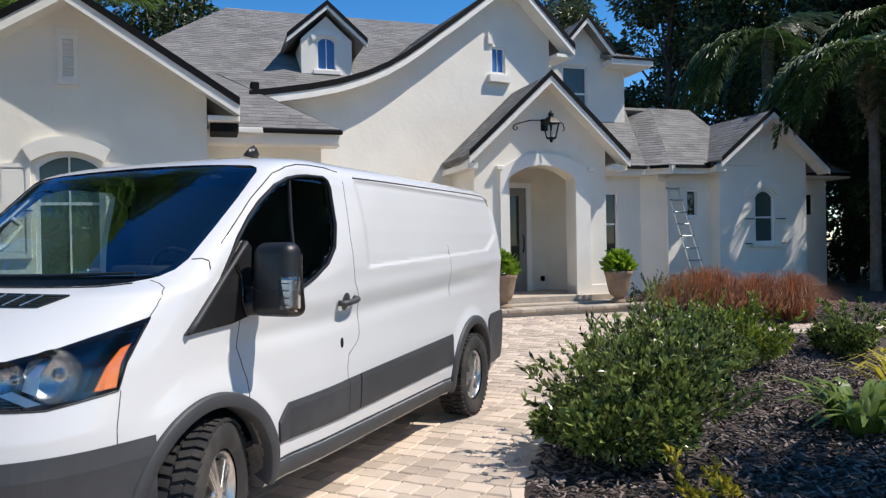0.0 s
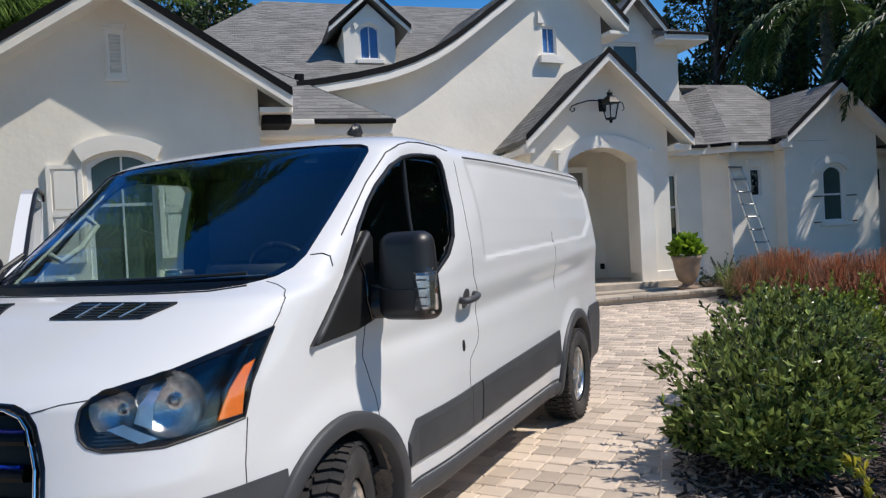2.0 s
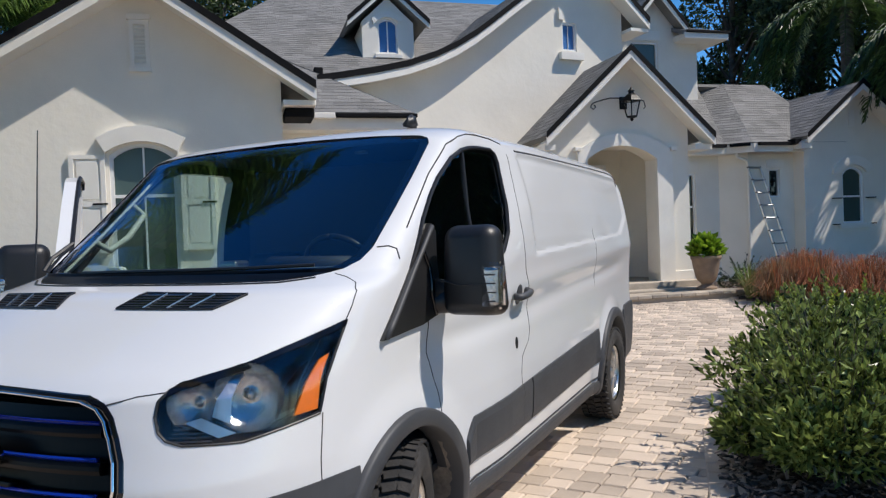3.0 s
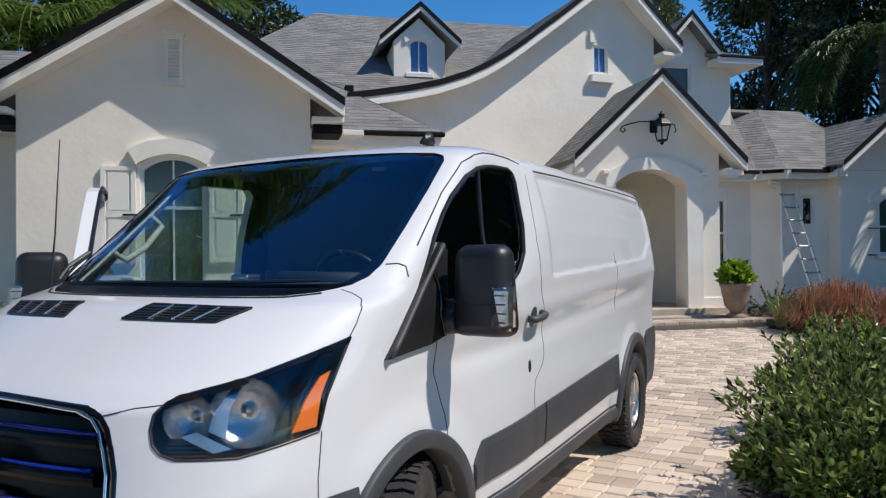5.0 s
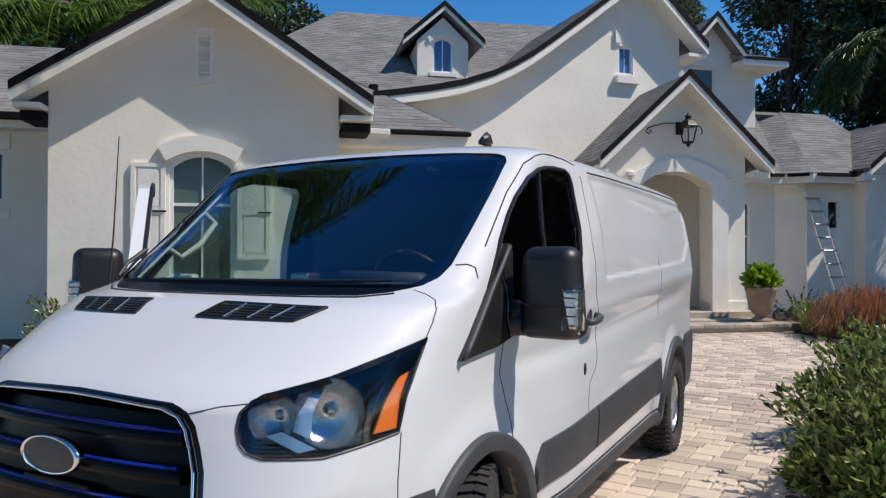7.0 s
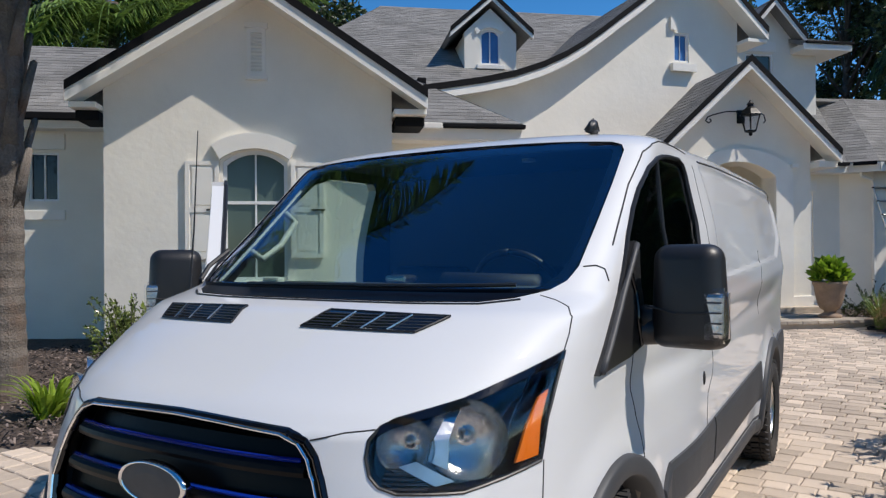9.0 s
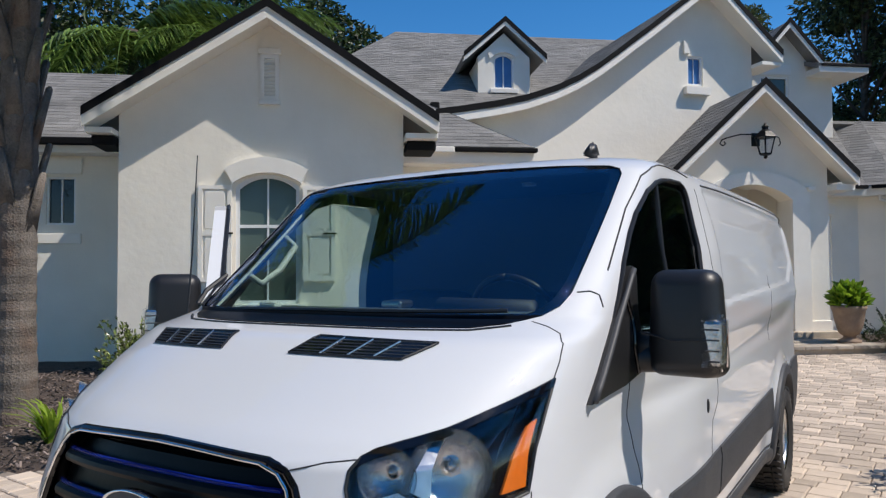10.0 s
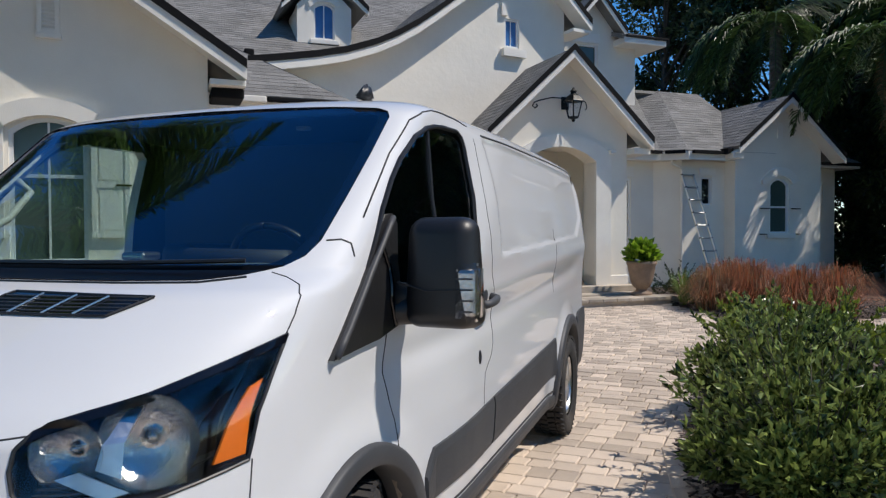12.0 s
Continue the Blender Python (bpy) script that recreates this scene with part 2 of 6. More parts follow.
def board(name, p0, p1, h, t, material, drop=0.0, bev=0.0):
    """A board from p0 to p1 (its top edge), h high downward, t thick towards the viewer."""
    p0, p1 = Vector(p0), Vector(p1)
    dz = Vector((0, 0, -1))
    loop = [p0 + dz * drop, p1 + dz * drop, p1 + dz * (drop + h), p0 + dz * (drop + h)]
    d = (p1 - p0)
    nrm = Vector((d.y, -d.x, 0)).normalized() if abs(d.x) + abs(d.y) > 1e-6 else Vector((0, -1, 0))
    return part(name, prism(loop, nrm * t), material, house)


def rake(points, v, back, fascia=0.17):
    """White rake board, soffit and black drip edge along a gable's edge, given as (u, z) from eave to eave."""
    P = H3(points, v)
    for a, b in zip(P, P[1:]):
        board("rake_board", a, b, fascia, 0.03, M_TRIM, drop=0.03)
        board("drip_edge", a + Vector((0, -0.03, 0)), b + Vector((0, -0.03, 0)), 0.12, 0.02, M_BLACKTRIM, drop=-0.075)
        lo = [a + Vector((0, 0, -fascia)), b + Vector((0, 0, -fascia)), b + Vector((0, back, -fascia)), a + Vector((0, back, -fascia))]
        part("soffit", prism(lo, Vector((0, 0, 0.03))), M_TRIM, house)


def gable_roof(uc, zp, ul, ur, v0, v1, slope_l=None, slope_r=None):
    zl, zr = zp - (slope_l or SL) * (uc - ul), zp - (slope_r or SL) * (ur - uc)
    roof([(ul, v0, zl), (ul, v1, zl), (uc, v1, zp), (uc, v0, zp)])
    roof([(ur, v1, zr), (ur, v0, zr), (uc, v0, zp), (uc, v1, zp)])
    return zl, zr


def window(name, outline, v, material, rails=(), mullions=(), fw=0.05, label="white framed sash window"):
    """Frame with recessed pane; rails and mullions are bars inside it."""
    us, zs = [p[0] for p in outline], [p[1] for p in outline]
    uc, zc = (min(us) + max(us)) / 2, (min(zs) + max(zs)) / 2
    sx, sz = 1 - 2 * fw / (max(us) - min(us)), 1 - 2 * fw / (max(zs) - min(zs))
    inner = [(uc + (u - uc) * sx, zc + (z - zc) * sz) for u, z in outline]
    w = part("window", prism(H3(outline, v + 0.03), Vector((0, 0.07, 0)), [H3(inner, v + 0.03)]), M_WHITE, house, label)
    part("pane", prism(H3(inner, v + 0.075), Vector((0, 0.01, 0))), material, w, "dark reflecting glass pane")
    for z in rails:
        part("rail", boxm((min(us) + 0.01, v + 0.045, z - 0.022), (max(us) - 0.01, v + 0.085, z + 0.022)), M_WHITE, w)
    for u in mullions:
        part("mullion", boxm((u - 0.012, v + 0.05, min(zs) + 0.01), (u + 0.012, v + 0.08, max(zs) - 0.04)), M_WHITE, w)
    return w


# left gable wing
GV = 11.8
g_win = arch(-2.37, -1.48, 1.1, 2.78, 2.95)
wall("wall", [(-3.96, 0), (0.02, 0), (0.02, 3.99), (-1.9, 5.22), (-3.96, 3.91)], GV, 0.3, [g_win], "cream stucco gable wall")
part("wall", boxm((-3.96, GV + 0.3, 0), (-3.7, 18, 3.7)), M_STUCCO, house)
part("wall", boxm((-0.24, GV + 0.3, 0), (0.02, 16.5, 3.7)), M_STUCCO, house)
zl, zr = gable_roof(-1.9, 5.28, -4.32, 0.50, GV - 0.41, 17.2)
rake([(-4.32, zl), (-1.9, 5.28), (0.50, zr)], GV - 0.39, 0.41)
window("window", g_win, GV, M_PANEGREEN, rails=(2.21,), mullions=(-1.925,), label="arched white sash window in the gable")
hood_o, hood_i = arch(-2.52, -1.35, 2.98, 3.02, 3.19), arch(-2.40, -1.45, 2.80, 2.82, 2.97)
part("window_hood", prism([Vector((u, GV - 0.09, z)) for u, z in ([(-2.40, 2.80)] + hood_i[2:][::-1] + hood_o[2:])], Vector((0, 0.09, 0))), M_TRIM, house, "raised curved stucco hood over the window")
part("window_sill", boxm((-2.48, GV - 0.1, 1.0), (-1.37, GV, 1.1), 0.01), M_TRIM, house)


def shutter(u0, u1, z0, z1, v):
    w = u1 - u0
    zm = z0 + (z1 - z0) * 0.50
    fr = prism(H3([(u0, z0), (u1, z0), (u1, z1), (u0, z1)], v - 0.05), Vector((0, 0.045, 0)),
               [H3([(u0 + 0.06, a), (u1 - 0.06, a), (u1 - 0.06, b), (u0 + 0.06, b)], v - 0.05) for a, b in ((z0 + 0.07, zm - 0.035), (zm + 0.035, z1 - 0.06))])
    s = part("shutter", fr, M_TRIM, house, "cream panelled wooden shutter")
    for a, b in ((z0 + 0.07, zm - 0.035), (zm + 0.035, z1 - 0.06)):
        part("panel", boxm((u0 + 0.06, v - 0.028, a), (u1 - 0.06, v - 0.005, b)), M_TRIM, s)
        part("panel", boxm((u0 + 0.09, v - 0.042, a + 0.03), (u1 - 0.09, v - 0.027, b - 0.03), 0.006), M_TRIM, s)
    part("strap_hinge", boxm((u1 - 0.17, v - 0.062, zm - 0.012), (u1 + 0.02, v - 0.049, zm + 0.012)), M_BLACKTRIM, s)
    return s


shutter(-2.88, -2.42, 1.42, 2.79, GV)
shutter(-1.43, -0.97, 1.42, 2.79, GV)
# louvred vent
vent = part("wall_vent", prism(H3([(-2.03, 4.0), (-1.77, 4.0), (-1.77, 4.70), (-2.03, 4.70)], GV - 0.04), Vector((0, 0.038, 0)), [H3([(-1.975, 4.06), (-1.825, 4.06), (-1.825, 4.62), (-1.975, 4.62)], GV - 0.04)]), M_TRIM, house, "cream louvred gable vent")
part("backing", boxm((-1.975, GV - 0.008, 4.06), (-1.825, GV - 0.002, 4.62)), M_TRIM, vent)
for i in range(11):
    z = 4.075 + i * 0.05
    part("slat", prism([Vector((-1.975, GV - 0.034, z)), Vector((-1.975, GV - 0.01, z + 0.03)), Vector((-1.975, GV - 0.006, z + 0.022)), Vector((-1.975, GV - 0.034, z - 0.008))], Vector((0.15, 0, 0))), M_TRIM, vent)
part("cap", boxm((-2.06, GV - 0.06, 4.68), (-1.74, GV - 0.002, 4.76), 0.006), M_TRIM, vent)
part("sill", boxm((-2.05, GV - 0.06, 3.95), (-1.75, GV - 0.002, 4.01), 0.006), M_TRIM, vent)
# eave returns of the gable
for a, b in ((-4.32, -3.97), (0.03, 0.50)):
    part("eave_return", boxm((a, GV - 0.29, zl - 0.25), (b, GV + 0.3, zl - 0.17), 0.01), M_TRIM, house)
    part("gutter", boxm((a + 0.03, GV - 0.12, zl - 0.39), (b - 0.01, GV + 0.5, zl - 0.255), 0.02), M_BLACKTRIM, house, "black metal gutter end")

# far left wing
LV = 13.6
wall("wall", [(-12, 0), (-3.9, 0), (-3.9, 3.6), (-12, 3.6)], LV, 0.25, [[(-5.6, 2.34), (-5.15, 2.34), (-5.15, 3.12), (-5.6, 3.12)]])
window("window", [(-5.6, 2.34), (-5.15, 2.34), (-5.15, 3.12), (-5.6, 3.12)], LV, M_PANE, mullions=(-5.375,), fw=0.035)
for z0, z1 in ((3.16, 3.42), (2.04, 2.20)):
    part("window_trim", boxm((-5.75, LV - 0.05, z0), (-5.05, LV, z1), 0.008), M_TRIM, house)
roof([(-12, LV - 0.35, 3.68), (-4.0, LV - 0.35, 3.68), (-1.5, LV + 2.4, 5.45), (-9, LV + 2.4, 5.45)])
part("fascia", boxm((-12, LV - 0.36, 3.48), (-4.0, LV - 0.32, 3.66), 0.01), M_TRIM, house)
part("soffit", boxm((-12, LV - 0.34, 3.46), (-4.0, LV, 3.49)), M_TRIM, house)
part("gutter", boxm((-12, LV - 0.46, 3.57), (-4.1, LV - 0.365, 3.69), 0.02), M_BLACKTRIM, house, "black metal gutter")

# low hip roof between gable and main wall
part("wall", boxm((0.02, 13.3, 0), (2.0, 13.55, 3.4)), M_STUCCO, house)
part("wall", boxm((1.75, 13.55, 0), (2.0, 15.5, 3.4)), M_STUCCO, house)
roof([(0.02, 12.9, 3.60), (2.30, 12.9, 3.60), (0.2, 15.0, 4.97), (0.02, 15.0, 4.97)])
roof([(2.30, 12.9, 3.60), (2.30, 15.3, 3.60), (0.35, 15.3, 4.9), (0.21, 15.0, 4.97)])
part("fascia", boxm((0.02, 12.88, 3.33), (2.28, 12.92, 3.54), 0.01), M_TRIM, house)
part("soffit", boxm((0.02, 12.9, 3.31), (2.28, 13.3, 3.34)), M_TRIM, house)
part("gutter", boxm((0.95, 12.77, 3.505), (2.32, 12.878, 3.575), 0.015), M_BLACKTRIM, house, "black metal gutter")
part("gutter", boxm((0.05, 12.77, 3.48), (0.93, 12.878, 3.58), 0.015), M_TRIM, house, "cream gutter end box")

# main roof
MV = lambda z: 17.6 + (z - 5.7) / SL
roof([(-4.2, MV(3.6), 3.6), (0.4, MV(3.6), 3.6), (0.4, MV(8.31), 8.31)])
roof([(0.4, MV(4.75), 4.75), (9.0, MV(4.75), 4.75), (9.0, MV(8.54), 8.54), (0.62, MV(8.54), 8.54), (0.4, MV(8.31), 8.31)])
roof([(-4.2, MV(3.6), 3.6), (-4.2, 27, 3.6), (0.62, MV(8.54) + 1.2, 8.54), (0.62, MV(8.54), 8.54)])
roof([(9.0, 30, 3.6), (-4.2, 30, 3.6), (0.62, MV(8.54), 8.54), (9.0, MV(8.54), 8.54)])
part("roof_vent", boxm((0.93, 16.05, 4.75), (1.12, 16.35, 5.10), 0.03), M_BLACKTRIM, house, "black metal roof vent")
part("roof_vent", boxm((0.85, 15.9, 4.62), (1.16, 16.45, 4.80), 0.02), M_BLACKTRIM, house, "black flashing")

# dormer
DV = 17.6
d_win = arch(2.60, 3.06, 5.82, 6.52, 6.62)
wall("wall", [(2.22, 5.2), (3.45, 5.2), (3.45, 6.55), (2.835, 7.12), (2.22, 6.55)], DV, 0.2, [d_win], "dormer front of cream stucco")
part("wall", boxm((2.22, DV + 0.2, 5.2), (2.4, 20, 6.5)), M_STUCCO, house)
part("wall", boxm((3.27, DV + 0.2, 5.2), (3.45, 20, 6.5)), M_STUCCO, house)
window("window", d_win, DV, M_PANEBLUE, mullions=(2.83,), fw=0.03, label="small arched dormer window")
part("window_sill", boxm((2.5, DV - 0.07, 5.70), (3.16, DV, 5.80), 0.01), M_TRIM, house)
gable_roof(2.835, 7.38, 1.86, 3.81, DV - 0.20, 21.5, 0.88, 0.88)
rake([(1.86, 6.522), (2.835, 7.38), (3.81, 6.522)], DV - 0.18, 0.18, 0.11)
part("window_hood", prism([Vector((u, DV - 0.04, z)) for u, z in ([(2.5, 6.5)] + arch(2.56, 3.10, 6.5, 6.55, 6.66)[2:][::-1] + arch(2.46, 3.2, 6.5, 6.62, 6.8)[2:])], Vector((0, 0.04, 0))), M_TRIM, house)

# big swooping gable, on its own axis
big = Matrix.Translation(HM.inverted() @ Vector((1.4, 16.2, 0))) @ pose(0, 0, 0, 0, 0, 26 - HA)
SW = [(-5.6, 4.43), (-5.1, 4.52), (-4.4, 4.66), (-3.8, 4.81), (-3.2, 5.03), (-2.75, 5.25), (-2.34, 5.50), (-1.95, 5.78), (-1.57, 6.07), (-1.1, 6.42), (-0.59, 6.82), (0.36, 7.55), (1.98, 6.11)]


def bigp(pts):
    return [big @ Vector(p) for p in pts]


s_win = [(-0.06, 5.41), (0.31, 5.41), (0.31, 6.02), (-0.06, 6.02)]
part("wall", prism(bigp([(-5.45, 0.38, 0)] + [(a, 0.38, z - 0.12) for a, z in SW if a < 1.5] + [(1.52, 0.38, 6.42), (1.52, 0.38, 0)]), big.to_3x3() @ Vector((0, 0.25, 0)), [bigp([(a, 0.38, z) for a, z in s_win])]), M_STUCCO, house, "tall stucco wall under a curved roofline")
part("wall", prism(bigp([(1.27, 0.63, 0), (1.52, 0.63, 0), (1.52, 0.63, 6.3), (1.27, 0.63, 6.3)]), big.to_3x3() @ Vector((0, 4, 0))), M_STUCCO, house)
for (a, za), (b, zb) in zip(SW, SW[1:]):
    roof(bigp([(a, 0, za), (b, 0, zb), (b, 6.5, zb), (a, 6.5, za)]) if b < 1 else bigp([(b, 0, zb), (b, 6.5, zb), (a, 6.5, za), (a, 0, za)]))
    p0, p1 = big @ Vector((a, 0, za)), big @ Vector((b, 0, zb))
    board("rake_board", p0, p1, 0.17, 0.03, M_TRIM, drop=0.03)
    back = big.to_3x3() @ Vector((0, -0.03, 0))
    board("drip_edge", p0 + back, p1 + back, 0.12, 0.02, M_BLACKTRIM, drop=-0.075)
    part("soffit", prism(bigp([(a, 0, za - 0.17), (b, 0, zb - 0.17), (b, 0.38, zb - 0.17), (a, 0.38, za - 0.17)]), Vector((0, 0, 0.03))), M_TRIM, house)
w = part("window", prism(bigp([(a, 0.41, z) for a, z in s_win]), big.to_3x3() @ Vector((0, 0.06, 0)), [bigp([(a + (0.04 if a < 0 else -0.04), 0.41, z + (0.04 if z < 5.6 else -0.04)) for a, z in s_win])]), M_WHITE, house, "small white framed window")
# blue of the sky sits in the pane's own colour here
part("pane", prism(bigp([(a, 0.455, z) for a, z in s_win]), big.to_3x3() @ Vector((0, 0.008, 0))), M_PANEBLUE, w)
for nm, a0, a1, z0, z1 in (("mullion", 0.12, 0.128, 5.42, 6.0),):
    part(nm, prism(bigp([(a0, 0.435, z0), (a1, 0.435, z0), (a1, 0.435, z1), (a0, 0.435, z1)]), big.to_3x3() @ Vector((0, 0.02, 0))), M_WHITE, w)
part("window_sill", prism(bigp([(-0.16, 0.26, 5.20), (0.42, 0.26, 5.20), (0.42, 0.26, 5.36), (-0.16, 0.26, 5.36)]), big.to_3x3() @ Vector((0, 0.118, 0))), M_TRIM, house)
part("window_trim", prism(bigp([(-0.16, 0.32, 6.06), (-0.02, 0.32, 6.06), (-0.09, 0.32, 6.26), (-0.16, 0.32, 6.32)]), big.to_3x3() @ Vector((0, 0.058, 0))), M_TRIM, house)
part("eave_return", prism(bigp([(1.5, 0.02, 5.86), (1.97, 0.02, 5.86), (1.97, 0.02, 5.93), (1.5, 0.02, 5.93)]), big.to_3x3() @ Vector((0, 0.8, 0))), M_TRIM, house)

# upper storey at the right of the big gable
TV = 17.3
t_win = [(9.05, 4.9), (9.78, 4.9), (9.78, 6.22), (9.05, 6.22)]
wall("wall", [(7.6, 0), (10.92, 0), (10.92, 6.5), (10.3, 6.6), (9.63, 7.35), (8.9, 6.6), (7.6, 6.5)], TV, 0.25, [t_win])
part("wall", boxm((10.67, TV + 0.25, 0), (10.92, 23, 6.4)), M_STUCCO, house)
window("window", t_win, TV, M_PANEGREEN, rails=(5.50,), fw=0.04)
part("window_trim", boxm((9.0, TV - 0.03, 6.26), (9.84, TV, 6.5), 0.006), M_TRIM, house)
gable_roof(9.63, 7.48, 8.4, 10.45, TV - 0.35, 21.5, 1.12, 1.12)
rake([(8.4, 6.10), (9.63, 7.48), (10.45, 6.56)], TV - 0.33, 0.33, 0.14)
roof([(10.2, TV - 0.5, 6.42), (11.55, TV - 0.5, 6.42), (9.6, TV + 3.2, 7.8), (10.2, TV + 1.0, 7.0)])
roof([(11.55, TV - 0.5, 6.42), (11.55, 24, 6.42), (9.6, 24, 7.8), (9.6, TV + 3.2, 7.8)])
part("eave", boxm((10.25, TV - 0.5, 6.22), (11.53, 24, 6.38), 0.02), M_TRIM, house, "white boxed eave")
part("gutter", boxm((10.3, TV - 0.54, 6.37), (11.57, TV - 0.5, 6.43), 0.008), M_BLACKTRIM, house)

# entrance portico
PV = 13.75
p_in, p_out = arch(5.90, 7.42, 0.40, 2.86, 3.13, 16), arch(5.70, 7.77, 0.40, 3.02, 3.38, 16)
wall("wall", [(5.15, 0), (8.18, 0), (8.18, 3.60), (6.75, 4.91), (5.15, 3.45)], PV, 0.38, [p_in], "portico front with an arched opening")
part("arch_trim", prism(H3(p_out[:1] + p_in[:1] + p_in[2:][::-1] + p_in[1:2] + p_out[1:2] + p_out[2:], PV - 0.07), Vector((0, 0.068, 0))), M_TRIM, house, "raised stucco band round the arch")
for u in (5.62, 7.72):
    part("impost", boxm((u, PV - 0.12, 3.02), (u + 0.14, PV, 3.10), 0.01), M_TRIM, house)
part("wall", boxm((5.15, PV + 0.38, 0), (5.40, 16.2, 3.3)), M_STUCCO, house)
part("wall", boxm((7.93, PV + 0.38, 0), (8.18, 16.2, 3.3)), M_STUCCO, house)
part("plinth", boxm((7.42, PV - 0.03, 0.38), (8.21, PV + 0.38, 0.60), 0.01), M_TRIM, house)
zl2, zr2 = gable_roof(6.75, 4.98, 4.93, 8.57, PV - 0.36, 17.5, 0.93, 0.93)
rake([(4.93, zl2), (6.75, 4.98), (8.57, zr2)], PV - 0.34, 0.36, 0.16)
for a, b in ((4.93, 5.15), (8.18, 8.57)):
    part("eave_return", boxm((a, PV - 0.25, 3.02), (b, PV + 2.2, 3.14), 0.01), M_TRIM, house)
# inside the portico
part("wall", boxm((5.3, 15.6, 0.4), (8.0, 15.8, 3.3)), M_STUCCO, house)
part("wall", prism([Vector((7.58, 15.6, 0.4)), Vector((7.93, 15.0, 0.4)), Vector((7.93, 15.6, 0.4))], Vector((0, 0, 2.9))), M_STUCCO, house, "angled wall inside the porch")
part("ceiling", boxm((5.3, PV + 0.3, 3.25), (8.0, 15.7, 3.3)), M_TRIM, house)
part("porch_floor", boxm((5.2, PV - 0.25, 0.02), (8.3, 15.7, 0.41), 0.012), M_STONE, house, "tan stone porch floor")
door = part("door", boxm((6.02, 15.260, 0.41), (6.98, 15.340, 2.78), 0.005), M_DOOR, house, "grey panelled front door with tall glass")
part("door_glass", boxm((6.16, 15.245, 0.85), (6.80, 15.258, 2.60)), M_PANE, door)
for z0, z1 in ((0.50, 0.78), (2.64, 2.72)):
    part("door_panel", boxm((6.18, 15.248, z0), (6.82, 15.260, z1), 0.005), M_DOOR, door)
part("door_handle", tube([(6.89, 15.250, 1.3), (6.89, 15.190, 1.4), (6.89, 15.190, 1.6), (6.89, 15.250, 1.7)], 0.014), M_BLACKTRIM, door)
part("door_frame", prism(H3([(5.94, 0.41), (6.02, 0.41), (6.02, 2.78), (6.98, 2.78), (6.98, 0.41), (7.10, 0.41), (7.10, 2.90), (5.94, 2.90)], 15.220), Vector((0, 0.14, 0))), M_WHITE, house)
part("outlet_box", boxm((7.40, 15.33, 0.62), (7.47, 15.42, 0.74), 0.005), M_BLACKTRIM, house)

# right range with bay and its hip roof
RV = 15.9
w1 = [(9.32, 1.0), (9.80, 1.0), (9.80, 2.74), (9.32, 2.74)]
wall("wall", [(8.1, 0), (10.45, 0), (10.45, 3.3), (8.1, 3.3)], RV, 0.25, [w1])
window("window", w1, RV, M_PANE, rails=(1.95,), fw=0.045)
part("window_trim", boxm((9.25, RV - 0.04, 2.78), (9.87, RV, 3.02), 0.006), M_TRIM, house)
part("wall", prism([Vector((10.45, RV, 0)), Vector((10.98, RV - 0.4, 0)), Vector((10.98, RV, 0))], Vector((0, 0, 3.3))), M_STUCCO, house, "angled corner of the bay")
w2 = [(11.55, 2.12), (11.85, 2.12), (11.85, 2.78), (11.55, 2.78)]
wall("wall", [(10.98, 0), (12.3, 0), (12.3, 3.3), (10.98, 3.3)], RV - 0.4, 0.3, [w2])
window("window", w2, RV - 0.4, M_PANE, fw=0.03)
part("window_trim", boxm((11.46, RV - 0.44, 2.82), (11.94, RV - 0.4, 3.0), 0.006), M_TRIM, house)
roof([(8.0, 15.55, 3.38), (10.4, 15.55, 3.38), (11.35, 18.0, 5.32), (8.0, 18.0, 5.32)])
roof([(10.4, 15.55, 3.38), (10.85, 15.15, 3.38), (12.2, 18.0, 5.36), (11.35, 18.0, 5.32)])
roof([(10.85, 15.15, 3.38), (13.5, 15.15, 3.38), (13.55, 18.0, 5.34), (12.2, 18.0, 5.36)])
roof([(8.0, 21, 3.38), (14.5, 21, 3.38), (13.55, 18.0, 5.34), (8.0, 18.0, 5.32)])
for p0, p1 in (((8.1, 15.57, 3.36), (10.42, 15.57, 3.36)), ((10.42, 15.57, 3.36), (10.87, 15.17, 3.36)), ((10.87, 15.17, 3.36), (12.3, 15.17, 3.36))):
    board("fascia", p0, p1, 0.20, 0.03, M_TRIM)
    d = (Vector(p1) - Vector(p0)).normalized()
    o = Vector((d.y, -d.x, 0)) * 0.035
    board("gutter", Vector(p0) + o + d * 0.1, Vector(p1) + o - d * 0.05, 0.075, 0.09, M_BLACKTRIM, drop=-0.02)
part("soffit", boxm((8.1, 15.57, 3.15), (12.3, 15.9, 3.18)), M_TRIM, house)
part("downpipe", tube([(10.62, 15.42, 3.2), (10.64, 15.45, 3.08), (10.9, 15.47, 3.0), (10.95, 15.47, 2.9), (10.95, 15.47, 0.2)], 0.035, 8), M_TRIM, house, "cream downpipe")

